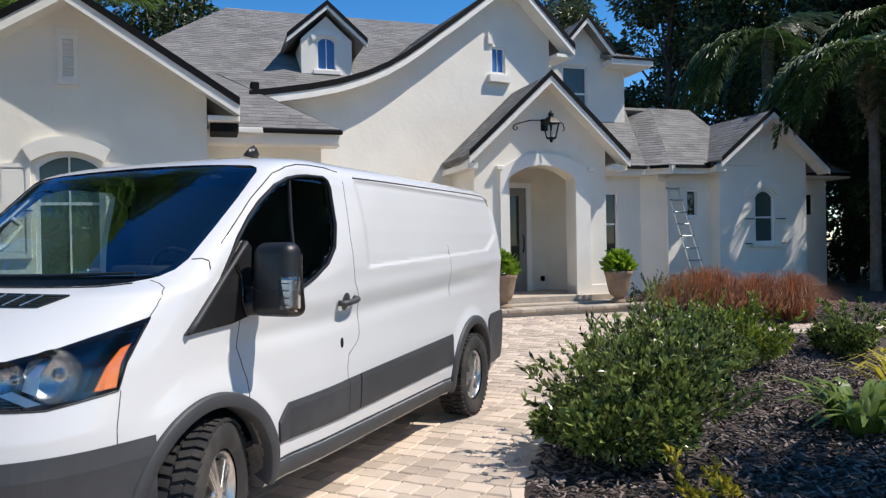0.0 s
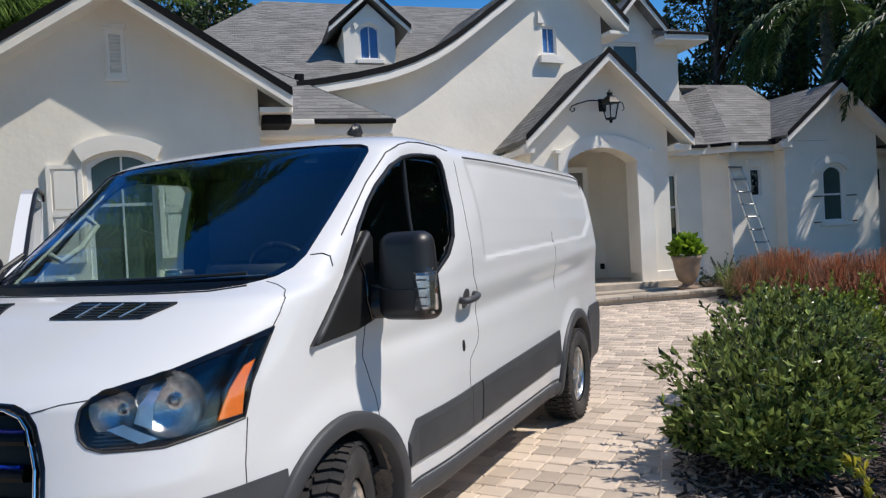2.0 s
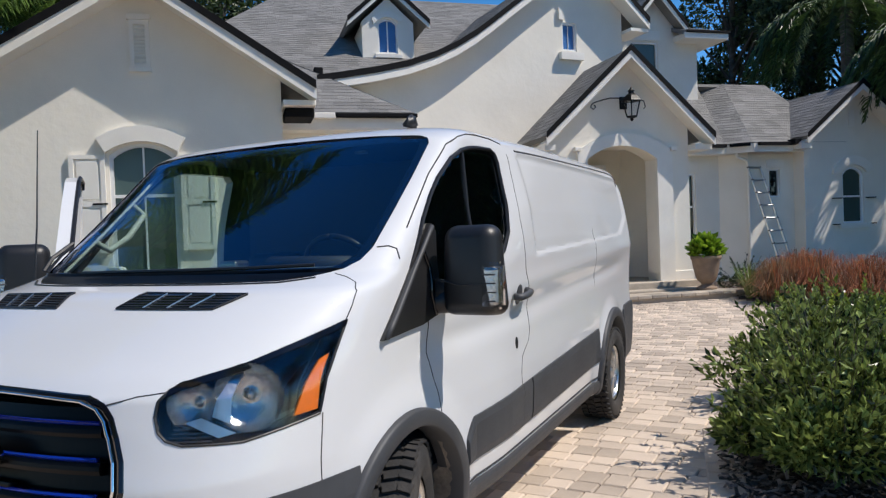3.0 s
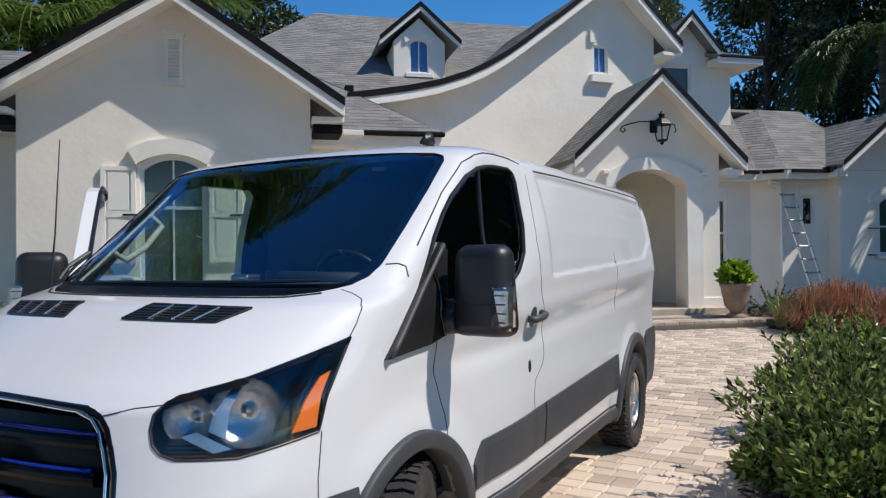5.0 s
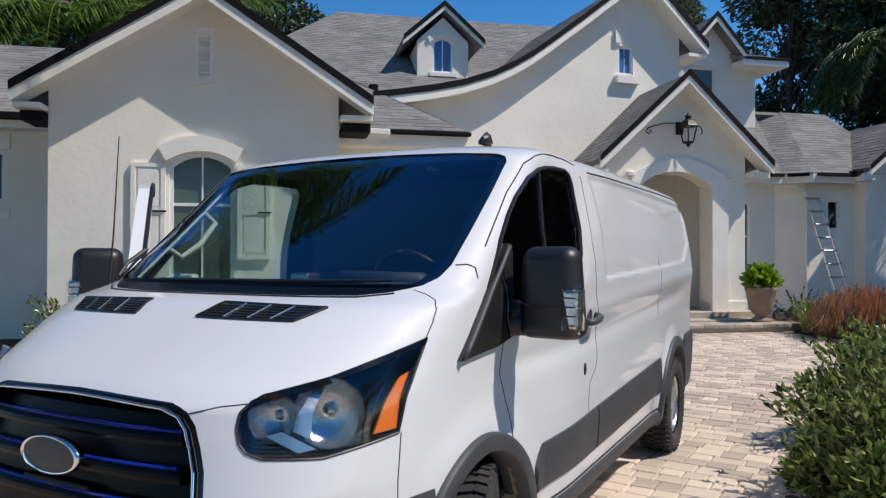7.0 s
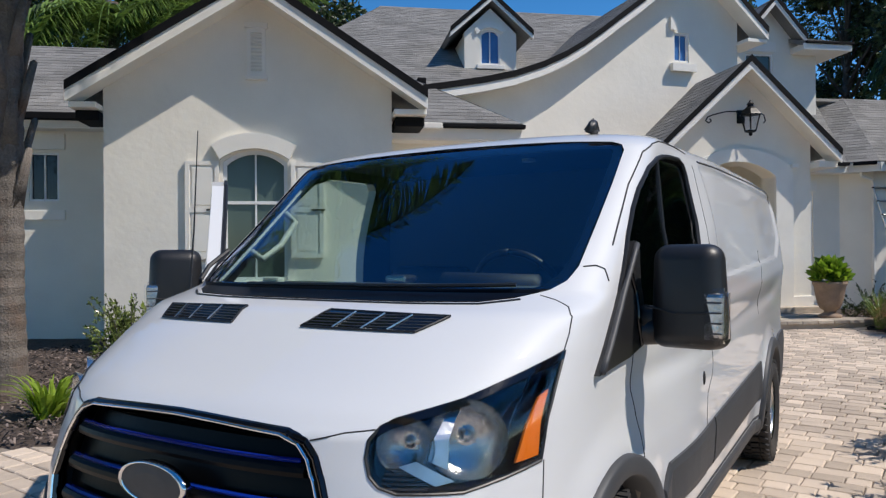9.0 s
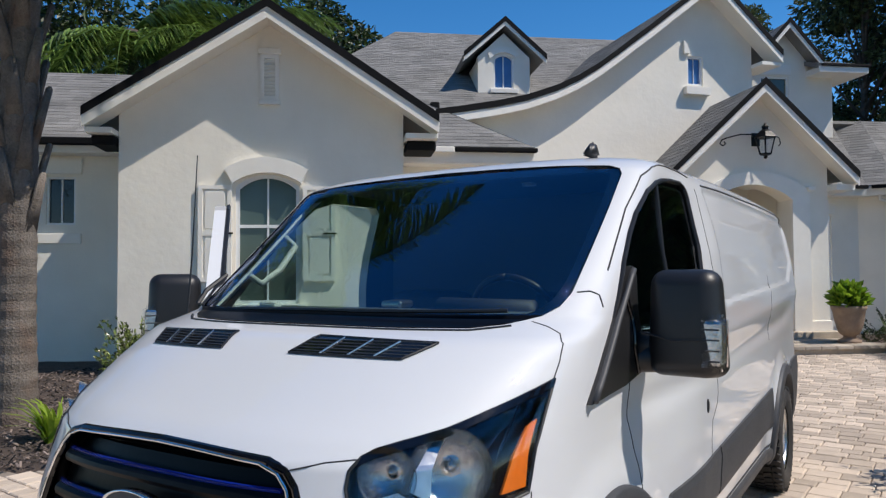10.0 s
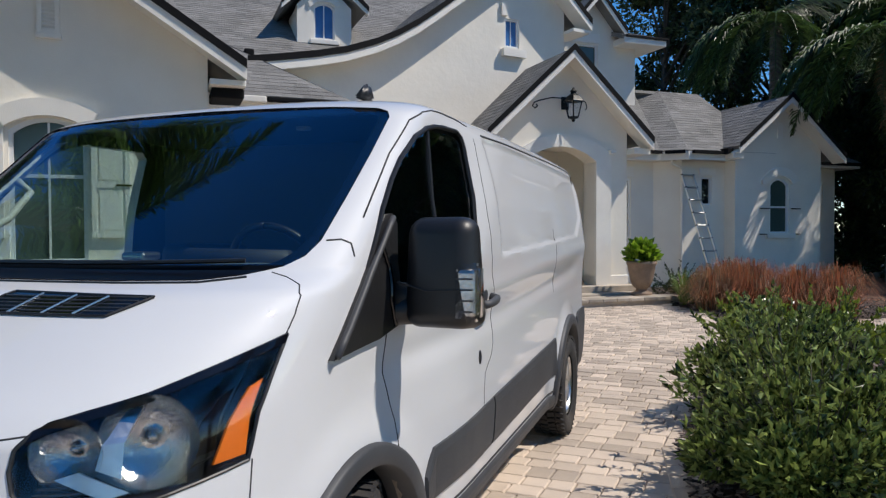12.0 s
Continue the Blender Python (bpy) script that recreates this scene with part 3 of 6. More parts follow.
# right gable wing
WV = 15.15
r_win = arch(13.34, 13.96, 1.42, 2.62, 2.78)
wall("wall", [(12.25, 0), (15.0, 0), (15.0, 3.60), (13.62, 4.69), (12.25, 3.60)], WV, 0.28, [r_win], "stucco gable wall dappled with sun")
part("wall", boxm((12.25, WV + 0.28, 0), (12.5, 20, 3.3)), M_STUCCO, house)
part("wall", boxm((14.75, WV + 0.28, 0), (15.0, 20, 3.3)), M_STUCCO, house)
window("window", r_win, WV, M_PANEGREEN, rails=(2.07,), fw=0.045)
part("window_hood", prism([Vector((u, WV - 0.06, z)) for u, z in ([(13.05, 2.62)] + arch(13.27, 14.03, 2.6, 2.64, 2.84)[2:][::-1] + arch(13.05, 14.25, 2.6, 2.72, 3.05)[2:])], Vector((0, 0.06, 0))), M_TRIM, house)
part("window_sill", boxm((13.2, WV - 0.08, 1.30), (14.1, WV, 1.41), 0.01), M_TRIM, house)
for a, b in ((13.02, 13.28), (14.02, 14.28)):
    for z in (1.40, 2.03):
        part("shutter_hook", boxm((a, WV - 0.06, z - 0.012), (b, WV - 0.002, z + 0.012), 0.003), M_BLACKTRIM, house)
part("wall_vent", boxm((13.55, WV - 0.03, 3.75), (13.72, WV - 0.002, 4.15), 0.01), M_TRIM, house)
zl3, zr3 = gable_roof(13.62, 4.76, 12.02, 15.40, WV - 0.40, 19.5, 0.80, 0.80)
rake([(12.02, zl3), (13.62, 4.76), (15.40, zr3)], WV - 0.38, 0.38, 0.15)
part("eave_return", boxm((11.95, WV - 0.28, 3.2), (12.25, WV + 0.3, 3.36), 0.01), M_TRIM, house)
part("gutter", boxm((11.85, WV - 0.2, 3.32), (12.02, WV + 1.0, 3.44), 0.01), M_BLACKTRIM, house)
# far right return
f_win = [(16.3, 2.16), (16.6, 2.16), (16.6, 2.79), (16.3, 2.79)]
wall("wall", [(15.0, 0), (17.05, 0), (17.05, 3.3), (15.0, 3.3)], 16.5, 0.25, [f_win])
window("window", f_win, 16.5, M_PANE, fw=0.03)
part("wall", boxm((16.8, 16.75, 0), (17.05, 24, 3.3)), M_STUCCO, house)
roof([(14.6, 16.1, 3.36), (17.6, 16.1, 3.36), (15.6, 18.8, 5.0), (14.6, 18.8, 5.0)])
roof([(17.6, 16.1, 3.36), (17.6, 24, 3.36), (15.6, 22, 5.0), (15.6, 18.8, 5.0)])
part("eave", boxm((15.0, 16.12, 3.2), (17.58, 24, 3.33), 0.02), M_TRIM, house)
part("gutter", boxm((15.3, 16.05, 3.27), (17.6, 16.12, 3.36), 0.008), M_BLACKTRIM, house)
part("wall", boxm((-12, 26, 0), (17, 26.25, 3.4)), M_STUCCO, house)


# ---- steps ----
def steps():
    ob = thing("entrance_steps", HM, "tan stone steps before the porch", "steps")
    part("step", boxm((5.2, PV - 0.62, 0.02), (8.35, PV - 0.26, 0.29), 0.015), M_STONE, ob)
    part("landing", boxm((5.0, PV - 1.25, 0.0), (8.55, PV - 0.63, 0.25), 0.015), M_STONE, ob)
    for i in range(12):
        u = 5.0 + i * 0.296
        part("coping", boxm((u, PV - 1.30, 0.20), (u + 0.29, PV - 0.95, 0.265), 0.012), M_STONE, ob)
    return ob


steps()


# ---- the van ----
VM = Matrix.Translation((-1.969, 3.647, 0)) @ pose(0, 0, 0, 0, 0, -112)
VI = VM.inverted()
M_PAINT = mat("white_van_paint", (0.65, 0.655, 0.665), 0.5, var=0.012, scale=2, fine=200, bump=0.0, spec=0.3, coat=1.0, dirt=(0.70, 0.69, 0.67), dirt_amt=0.10)
M_CLAD = mat("grey_plastic_cladding", (0.045, 0.047, 0.052), 0.55, var=0.15, scale=6, fine=300, bump=0.08, dirt=(0.10, 0.095, 0.09), dirt_amt=0.3)
M_BLACKPL = mat("black_plastic", (0.012, 0.012, 0.013), 0.42, var=0.2, scale=8, fine=300, bump=0.06)
M_GLOSSBLK = mat("gloss_black", (0.004, 0.004, 0.006), 0.08, var=0.1, bump=0.0, spec=0.6)
M_CHROME = mat("chrome", (0.80, 0.81, 0.83), 0.08, metal=1.0, var=0.03, bump=0.0)
M_BOWL = mat("lamp_bowl", (0.55, 0.55, 0.54), 0.14, metal=0.95, var=0.22, scale=55, fine=140, bump=0.15)
M_ALLOY = mat("alloy_rim", (0.74, 0.74, 0.73), 0.28, metal=1.0, var=0.08, scale=20, bump=0.05, dirt=(0.25, 0.22, 0.19), dirt_amt=0.4)
M_RUBBER = mat("tyre_rubber", (0.022, 0.021, 0.021), 0.8, var=0.2, scale=9, fine=120, bump=0.2, dirt=(0.10, 0.085, 0.07), dirt_amt=0.45)
M_INSIDE = mat("cabin_plastic", (0.018, 0.020, 0.025), 0.6, var=0.12, scale=5, fine=200, bump=0.08)
M_INLIGHT = mat("pale_cabin_trim", (0.62, 0.63, 0.60), 0.6, var=0.06, scale=4, fine=150, bump=0.05)
M_SEAM = mat("panel_gap", (0.03, 0.03, 0.032), 0.8, var=0.1, bump=0.0)
M_GRILLE = mat("deep_black_grille", (0.0025, 0.0025, 0.003), 0.35, var=0.2, bump=0.0, spec=0.12)
M_BLUE = mat("blue_accent", (0.003, 0.018, 0.22), 0.25, var=0.05, bump=0.0, coat=0.5)
M_AMBER = mat("amber_lens", (0.75, 0.17, 0.008), 0.15, var=0.08, scale=60, fine=200, bump=0.1, coat=0.6)
M_DIRTY = mat("muddy_liner", (0.20, 0.17, 0.14), 0.9, var=0.35, scale=9, fine=60, bump=0.4)
M_GLASS = glass_mat("windscreen_glass", (0.74, 0.86, 0.83), 0.068, sheen=(0.70, 0.76, 1.0))
M_DARKGLASS = glass_mat("tinted_side_glass", (0.45, 0.5, 0.5), 0.085)
M_LENS = glass_mat("clear_lens", (0.96, 0.97, 0.98), 0.03)

RINGS = [  # height: front, start of the side, half width at the front, roundness, half width, rear
    (0.28, 0.80, 0.00, 0.900, 3.2, 0.970, -4.14), (0.34, 0.93, 0.00, 0.930, 3.2, 1.000, -4.22), (0.50, 1.00, 0.00, 0.955, 3.2, 1.020, -4.27),
    (0.65, 1.02, 0.00, 0.965, 3.2, 1.030, -4.29), (0.80, 1.00, 0.00, 0.965, 3.2, 1.035, -4.29), (0.95, 0.965, 0.00, 0.962, 3.0, 1.032, -4.29),
    (1.04, 0.93, 0.00, 0.958, 3.0, 1.032, -4.29), (1.09, 0.87, 0.00, 0.957, 3.0, 1.034, -4.29), (1.14, 0.79, 0.00, 0.956, 3.0, 1.036, -4.29),
    (1.21, 0.675, 0.00, 0.955, 3.0, 1.042, -4.29), (1.27, 0.57, 0.00, 0.952, 2.9, 1.047, -4.29), (1.31, 0.49, -0.01, 0.950, 2.8, 1.050, -4.28),
    (1.34, 0.35, -0.06, 0.948, 2.7, 1.052, -4.28), (1.365, 0.25, -0.11, 0.947, 2.65, 1.053, -4.28), (1.45, 0.13, -0.22, 0.945, 2.75, 1.050, -4.27), (1.60, -0.07, -0.40, 0.940, 2.9, 1.034, -4.25),
    (1.75, -0.27, -0.60, 0.936, 3.3, 1.010, -4.23), (1.87, -0.43, -0.76, 0.930, 3.9, 0.985, -4.19), (1.93, -0.51, -0.86, 0.920, 4.5, 0.965, -4.14),
    (1.97, -0.58, -0.98, 0.905, 4.2, 0.942, -4.09), (2.00, -0.66, -1.10, 0.865, 3.6, 0.905, -4.02), (2.03, -0.80, -1.35, 0.770, 3.2, 0.820, -3.85), (2.055, -1.10, -1.65, 0.600, 3.0, 0.660, -3.60), (2.072, -1.50, -2.10, 0.400, 3.0, 0.440, -3.30)]


def ring(z):
    if z <= RINGS[0][0]:
        return RINGS[0][1:]
    for a, b in zip(RINGS, RINGS[1:]):
        if z <= b[0]:
            t = (z - a[0]) / (b[0] - a[0])
            return tuple(p + (q - p) * t for p, q in zip(a[1:], b[1:]))
    return RINGS[-1][1:]


def smooth01(t):
    t = min(1.0, max(0.0, t))
    return t * t * (3 - 2 * t)


def panel(x, z):
    """Relief of the side: the stamped cargo panel, the waist channel and the wheel flares."""
    d = 0.0
    zl = 1.355 + 0.075 * (-x - 1.4) / 2.3
    k = smooth01((-1.38 - x) / 0.06) * smooth01((x + 4.14) / 0.06) * smooth01((z - zl) / 0.022) * smooth01((1.925 - z) / 0.03)
    k *= smooth01(((x + 4.14) * 0.41 + (z - 1.60) * 0.91) / 0.04 + 0.5)
    d -= 0.015 * k
    zc = 1.035 + 0.043 * (-x)
    if x < 0.1:
        d -= 0.011 * math.exp(-((z - zc) / 0.055) ** 2) * smooth01((0.05 - x) / 0.5) * smooth01((x + 4.1) / 0.6)
        d += 0.006 * math.exp(-((z - zc - 0.13) / 0.05) ** 2) * smooth01((-0.3 - x) / 0.5)
    for xc in (0.0, -3.35):
        r = math.hypot(x - xc, z - 0.36)
        d += 0.022 * smooth01((0.62 - r) / 0.16) * (1 if z > 0.2 else 0)
    return d


def side_y(x, z):
    xf, xs, wf, n, w, xr = ring(z)
    y = wf + (w - wf) * smooth01((xs - x) / 1.0)
    y *= 1 - 0.014 * smooth01((-2.9 - x) / 1.3) * (1 + 0.5 * smooth01((z - 1.2) / 0.7))
    return y + panel(x, z)


def front_pt(phi, z):
    """A point of the nose or windscreen: phi 0 at the middle, 90 at the side."""
    xf, xs, wf, n, w, xr = ring(z)
    c, s = max(0.0, math.cos(radians(phi))), max(0.0, math.sin(radians(phi)))
    y = wf * s ** (2 / n)
    x = xs + (xf - xs) * c ** (2 / n)
    if phi > 60:
        y += panel(x, z) * (phi - 60) / 30
    return Vector((x, y, z))


def phi_of(y, z):
    xf, xs, wf, n, w, xr = ring(z)
    return math.degrees(math.asin(min(1.0, (min(abs(y), wf) / wf) ** (n / 2))))


def surf_pt(q, z):
    """q from 0 (front middle) to 90: the nose; beyond 90, metres back along the side."""
    if q <= 90:
        return front_pt(q, z)
    x = ring(z)[1] - (q - 90)
    return Vector((x, side_y(x, z), z))


def q_of_x(x, z):
    """The place on the surface where the side is at x."""
    xs = ring(z)[1]
    if x <= xs:
        return 90 + xs - x
    lo, hi = 0.0, 90.0
    for _ in range(30):
        mid = (lo + hi) / 2
        if front_pt(mid, z).x > x:
            lo = mid
        else:
            hi = mid
    return (lo + hi) / 2


def surf_n(q, z):
    e = 0.4 if q < 89.5 else 0.004
    q = max(q, e)
    a = surf_pt(q + e, z) - surf_pt(q - e, z)
    b = surf_pt(q, z + 0.004) - surf_pt(q, z - 0.004)
    n = a.cross(b)
    return n.normalized() if n.length > 1e-12 else Vector((1, 0, 0))


def grid_patch(poly, off, thick, nq=24, nz=16, mirror=False, bm=None, way=None, side=False):
    """A shell on the van's surface over a convex outline given as (q, z); off: how proud, thick: how deep."""
    flat = bmesh.new()
    qs, zs = [p[0] for p in poly], [p[1] for p in poly]
    q0, q1, z0, z1 = min(qs), max(qs), min(zs), max(zs)
    rows = [[flat.verts.new(((i / nq), (j / nz), 0)) for i in range(nq + 1)] for j in range(nz + 1)]
    for j in range(nz):
        for i in range(nq):
            flat.faces.new((rows[j][i], rows[j][i + 1], rows[j + 1][i + 1], rows[j + 1][i]))
    nrm = [((q - q0) / (q1 - q0), (z - z0) / (z1 - z0)) for q, z in poly]
    area = sum(a[0] * b[1] - b[0] * a[1] for a, b in zip(nrm, nrm[1:] + nrm[:1]))
    if area < 0:
        nrm = nrm[::-1]
    for a, b in zip(nrm, nrm[1:] + nrm[:1]):
        n = Vector((b[1] - a[1], -(b[0] - a[0]), 0))
        if n.length < 1e-9:
            continue
        bmesh.ops.bisect_plane(flat, geom=flat.verts[:] + flat.edges[:] + flat.faces[:], plane_co=(a[0], a[1], 0), plane_no=n, clear_outer=True)
    bmesh.ops.remove_doubles(flat, verts=flat.verts[:], dist=1e-5)
    bm = bm or bmesh.new()
    top, bot = {}, {}
    for v in flat.verts:
        q, z = q0 + v.co.x * (q1 - q0), z0 + v.co.y * (z1 - z0)
        if side == "y":
            q = math.copysign(phi_of(q, z), q)
        elif side:
            q = q_of_x(q, z)
        p, n = surf_pt(max(q, 0.0), z) if q >= 0 else front_pt(-q, z), surf_n(abs(q), z)
        if q < 0:
            p, n = Vector((p.x, -p.y, p.z)), Vector((n.x, -n.y, n.z))
        if abs(q) < 0.5:
            n.y = 0
            n.normalize()
        if n.x < -0.7:
            n = -n
        if way:
            n = Vector(way).normalized()
        a, b = p + n * off, p + n * (off - thick)
        if mirror:
            a.y, b.y = -a.y, -b.y
        top[v], bot[v] = bm.verts.new(a), bm.verts.new(b)
    for f in flat.faces:
        bm.faces.new([top[v] for v in f.verts])
        bm.faces.new([bot[v] for v in reversed(f.verts)])
    for e in flat.edges:
        if len(e.link_faces) == 1:
            a, b = e.verts
            bm.faces.new((top[a], top[b], bot[b], bot[a]))
    flat.free()
    return bm


def band(cols, off, thick, mirror=False, nz=6, bm=None):
    """A shell that follows the surface; cols: (q, z_low, z_high) one after another."""
    bm = bm or bmesh.new()
    T, B = [], []
    for q, za, zb in cols:
        t, b = [], []
        for j in range(nz + 1):
            z = za + (zb - za) * j / nz
            p, n = surf_pt(abs(q), z), surf_n(abs(q), z)
            edge = 0.006 if j in (0, nz) else 0.0
            a, c = p + n * (off - edge), p + n * (off - thick)
            sgn = -1 if (q < 0) != mirror else 1
            t.append(bm.verts.new((a.x, a.y * sgn, a.z)))
            b.append(bm.verts.new((c.x, c.y * sgn, c.z)))
        T.append(t)
        B.append(b)
    m = len(cols)
    for i in range(m - 1):
        for j in range(nz):
            bm.faces.new((T[i][j], T[i + 1][j], T[i + 1][j + 1], T[i][j + 1]))
            bm.faces.new((B[i][j], B[i][j + 1], B[i + 1][j + 1], B[i + 1][j]))
        bm.faces.new((T[i][0], B[i][0], B[i + 1][0], T[i + 1][0]))
        bm.faces.new((T[i][nz], T[i + 1][nz], B[i + 1][nz], B[i][nz]))
    for i in (0, m - 1):
        for j in range(nz):
            bm.faces.new((T[i][j], T[i][j + 1], B[i][j + 1], B[i][j]))
    return bm


def shell(z0=0.28, z1=2.072, rows=132, cols=130):
    bm = bmesh.new()
    loops = []
    for r in range(rows + 1):
        z = z0 + (z1 - z0) * r / rows
        xf, xs, wf, n, w, xr = ring(z)
        half = [surf_pt(90 * i / 36, z) for i in range(37)]
        xe = xr + 0.08
        for i in range(1, cols + 1):
            x = xs + (xe - xs) * i / cols
            half.append(Vector((x, side_y(x, z), z)))
        ye = half[-1].y
        half += [Vector((xr + 0.03, ye - 0.015, z)), Vector((xr + 0.005, ye - 0.05, z)), Vector((xr, ye - 0.10, z)), Vector((xr, ye * 0.5, z)), Vector((xr, 0, z))]
        half[0].y = 0
        loops.append([bm.verts.new(p) for p in half + [Vector((p.x, -p.y, p.z)) for p in reversed(half[1:-1])]])
    for a, b in zip(loops, loops[1:]):
        for k in range(len(a)):
            bm.faces.new((a[k], a[(k + 1) % len(a)], b[(k + 1) % len(a)], b[k]))
    bm.faces.new(loops[0][::-1])
    bm.faces.new(loops[-1])
    return bm


def hollow(z0=0.50, z1=1.955, rows=30, cols=40):
    """The room inside the body."""
    bm = bmesh.new()
    loops = []
    for r in range(rows + 1):
        z = z0 + (z1 - z0) * r / rows
        x0, x1 = min(0.12, front_pt(0, z).x - 0.07), ring(z)[5] + 0.10
        half = []
        for i in range(cols + 1):
            x = x0 + (x1 - x0) * i / cols
            half.append(Vector((x, max(0.15, surf_pt(q_of_x(x, z), z).y - 0.055), z)))
        loops.append([bm.verts.new(p) for p in half + [Vector((p.x, -p.y, p.z)) for p in reversed(half)]])
    for a, b in zip(loops, loops[1:]):
        for k in range(len(a)):
            bm.faces.new((a[k], a[(k + 1) % len(a)], b[(k + 1) % len(a)], b[k]))
    bm.faces.new(loops[0][::-1])
    bm.faces.new(loops[-1])
    return bm


def carve(ob, cutters):
    """Takes the solids out of the mesh for good; each brings the material of its own cut faces."""
    temps = []
    for bm, m in cutters:
        c = obj("cutter", bm, m, ob.parent)
        md = ob.modifiers.new("cut", "BOOLEAN")
        md.operation, md.solver, md.object = "DIFFERENCE", "EXACT", c
        md.material_mode = "TRANSFER"
        temps.append(c)
    bpy.context.view_layer.update()
    done = bpy.data.meshes.new_from_object(ob.evaluated_get(bpy.context.evaluated_depsgraph_get()))
    ob.modifiers.clear()
    old = ob.data
    ob.data = done
    done.name = old.name
    for c in temps:
        me = c.data
        bpy.data.objects.remove(c)
        bpy.data.meshes.remove(me)
    done.shade_smooth()
    done.set_sharp_from_angle(angle=radians(32))
    return ob


van = thing("van", VM, "white low-roof panel van with its passenger door open", "van")
WS_HALF = [(0.0, 1.340), (0.40, 1.340), (0.63, 1.343), (0.72, 1.354), (0.80, 1.377), (0.836, 1.405), (0.851, 1.45), (0.850, 1.60), (0.847, 1.77), (0.842, 1.90), (0.825, 1.928), (0.78, 1.942), (0.58, 1.956), (0.25, 1.969), (0.0, 1.974)]
WS_POLY = WS_HALF + [(-y, z) for y, z in WS_HALF[-2:0:-1]]
WIN = [(-0.12, 1.36), (-0.263, 1.55), (-0.36, 1.652), (-0.45, 1.732), (-0.588, 1.828), (-0.70, 1.874), (-0.80, 1.894), (-0.90, 1.904), (-1.06, 1.908), (-1.10, 1.888), (-1.112, 1.84), (-1.08, 1.63), (-1.022, 1.49), (-0.93, 1.40), (-0.80, 1.33), (-0.66, 1.272), (-0.45, 1.25), (-0.22, 1.27)]
DOOR_HOLE = [(-0.02, 1.26), (-0.46, 1.70), (-0.68, 1.86), (-0.82, 1.90), (-1.22, 1.905), (-1.27, 1.87), (-1.24, 0.55), (-1.18, 0.46), (-0.50, 0.46), (-0.20, 0.70), (-0.04, 0.98)]
HEAD = [(72, 1.213), (63, 1.182), (55, 1.152), (46.8, 1.118), (38, 1.092), (34.5, 1.080), (32.2, 1.064), (31.0, 1.035), (31.0, 0.995), (32.2, 0.955), (34.0, 0.930), (37.5, 0.914), (51, 0.905), (69.6, 0.94), (71.5, 1.08)]
GRILLE = [(-24, 0.66), (-25.5, 0.80), (-25.2, 0.88), (-24, 0.945), (-22.2, 0.995), (-19.8, 1.03), (-16, 1.05), (0, 1.062), (16, 1.05), (19.8, 1.03), (22.2, 0.995), (24, 0.945), (25.2, 0.88), (25.5, 0.80), (24, 0.66)]


def cyl_y(x, z, r, y0, y1, seg=40):
    bm = bmesh.new()
    lathe([(r, y0), (r, y1)], seg, bm, Matrix.Translation((x, 0, z)) @ Matrix.Rotation(radians(-90), 4, "X"))
    return bm


body = part("body", shell(), M_PAINT, van)
cut = [(hollow(), M_INSIDE),
       (grid_patch(WS_POLY, 0.12, 0.32, 60, 24, way=(0.5, 0, 0.86), side="y"), M_GLOSSBLK),
       (grid_patch(WIN, 0.08, 0.25, 30, 16, way=(0, 1, 0), side=True), M_GLOSSBLK),
       (grid_patch(DOOR_HOLE, 0.08, 0.30, 30, 30, mirror=True, way=(0, 1, 0), side=True), M_PAINT),
       (grid_patch(HEAD, 0.06, 0.15, 24, 12, way=(0.75, 0.65, 0)), M_GLOSSBLK), (grid_patch(HEAD, 0.06, 0.15, 24, 12, mirror=True, way=(0.75, 0.65, 0)), M_GLOSSBLK),
       (grid_patch(GRILLE, 0.06, 0.13, 30, 12, way=(1, 0, 0)), M_GLOSSBLK)]
for x, r in ((0.0, 0.415), (-3.35, 0.445)):
    cut += [(cyl_y(x, 0.36, r, 0.62, 1.3), M_DIRTY), (cyl_y(x, 0.36, r, -1.3, -0.62), M_DIRTY)]
carve(body, cut)


def on_x(x, z, off=0.0, right=False):
    q = q_of_x(x, z)
    p = surf_pt(q, z) + surf_n(q, z) * off
    return Vector((p.x, -p.y, p.z)) if right else p


def on_q(q, z, off=0.0):
    p = surf_pt(abs(q), z) + surf_n(abs(q), z) * off
    return Vector((p.x, -p.y, p.z)) if q < 0 else p


def dense(pts, n=8):
    out = []
    for a, b in zip(pts, pts[1:]):
        out += [tuple(p + (r - p) * i / n for p, r in zip(a, b)) for i in range(n)]
    return out + [pts[-1]]


def seam(name, pts, r=0.0022, side="x", right=False, material=None):
    part(name, tube([on_x(*p, 0.0, right) if side == "x" else on_q(*p, 0.0) for p in dense(pts)], r, 6), material or M_SEAM, van)


# glazing
part("windscreen", grid_patch(WS_POLY, -0.004, 0.005, 60, 24, side="y"), M_GLASS, van, "raked windscreen reflecting sky and palm", smooth=True).visible_shadow = False
part("cowl", grid_patch([(-0.80, 1.378), (-0.72, 1.355), (-0.63, 1.344), (-0.40, 1.341), (0.0, 1.341), (0.40, 1.341), (0.63, 1.344), (0.72, 1.355), (0.80, 1.378)], 0.002, 0.010, 48, 6, side="y"), M_GRILLE, van, "black plastic cowl below the windscreen")
part("screen_border", grid_patch([(-0.80, 1.372), (0.80, 1.372), (0.80, 1.392), (-0.80, 1.392)], -0.012, 0.004, 40, 4, side="y"), M_GLOSSBLK, van, "black band below the windscreen")


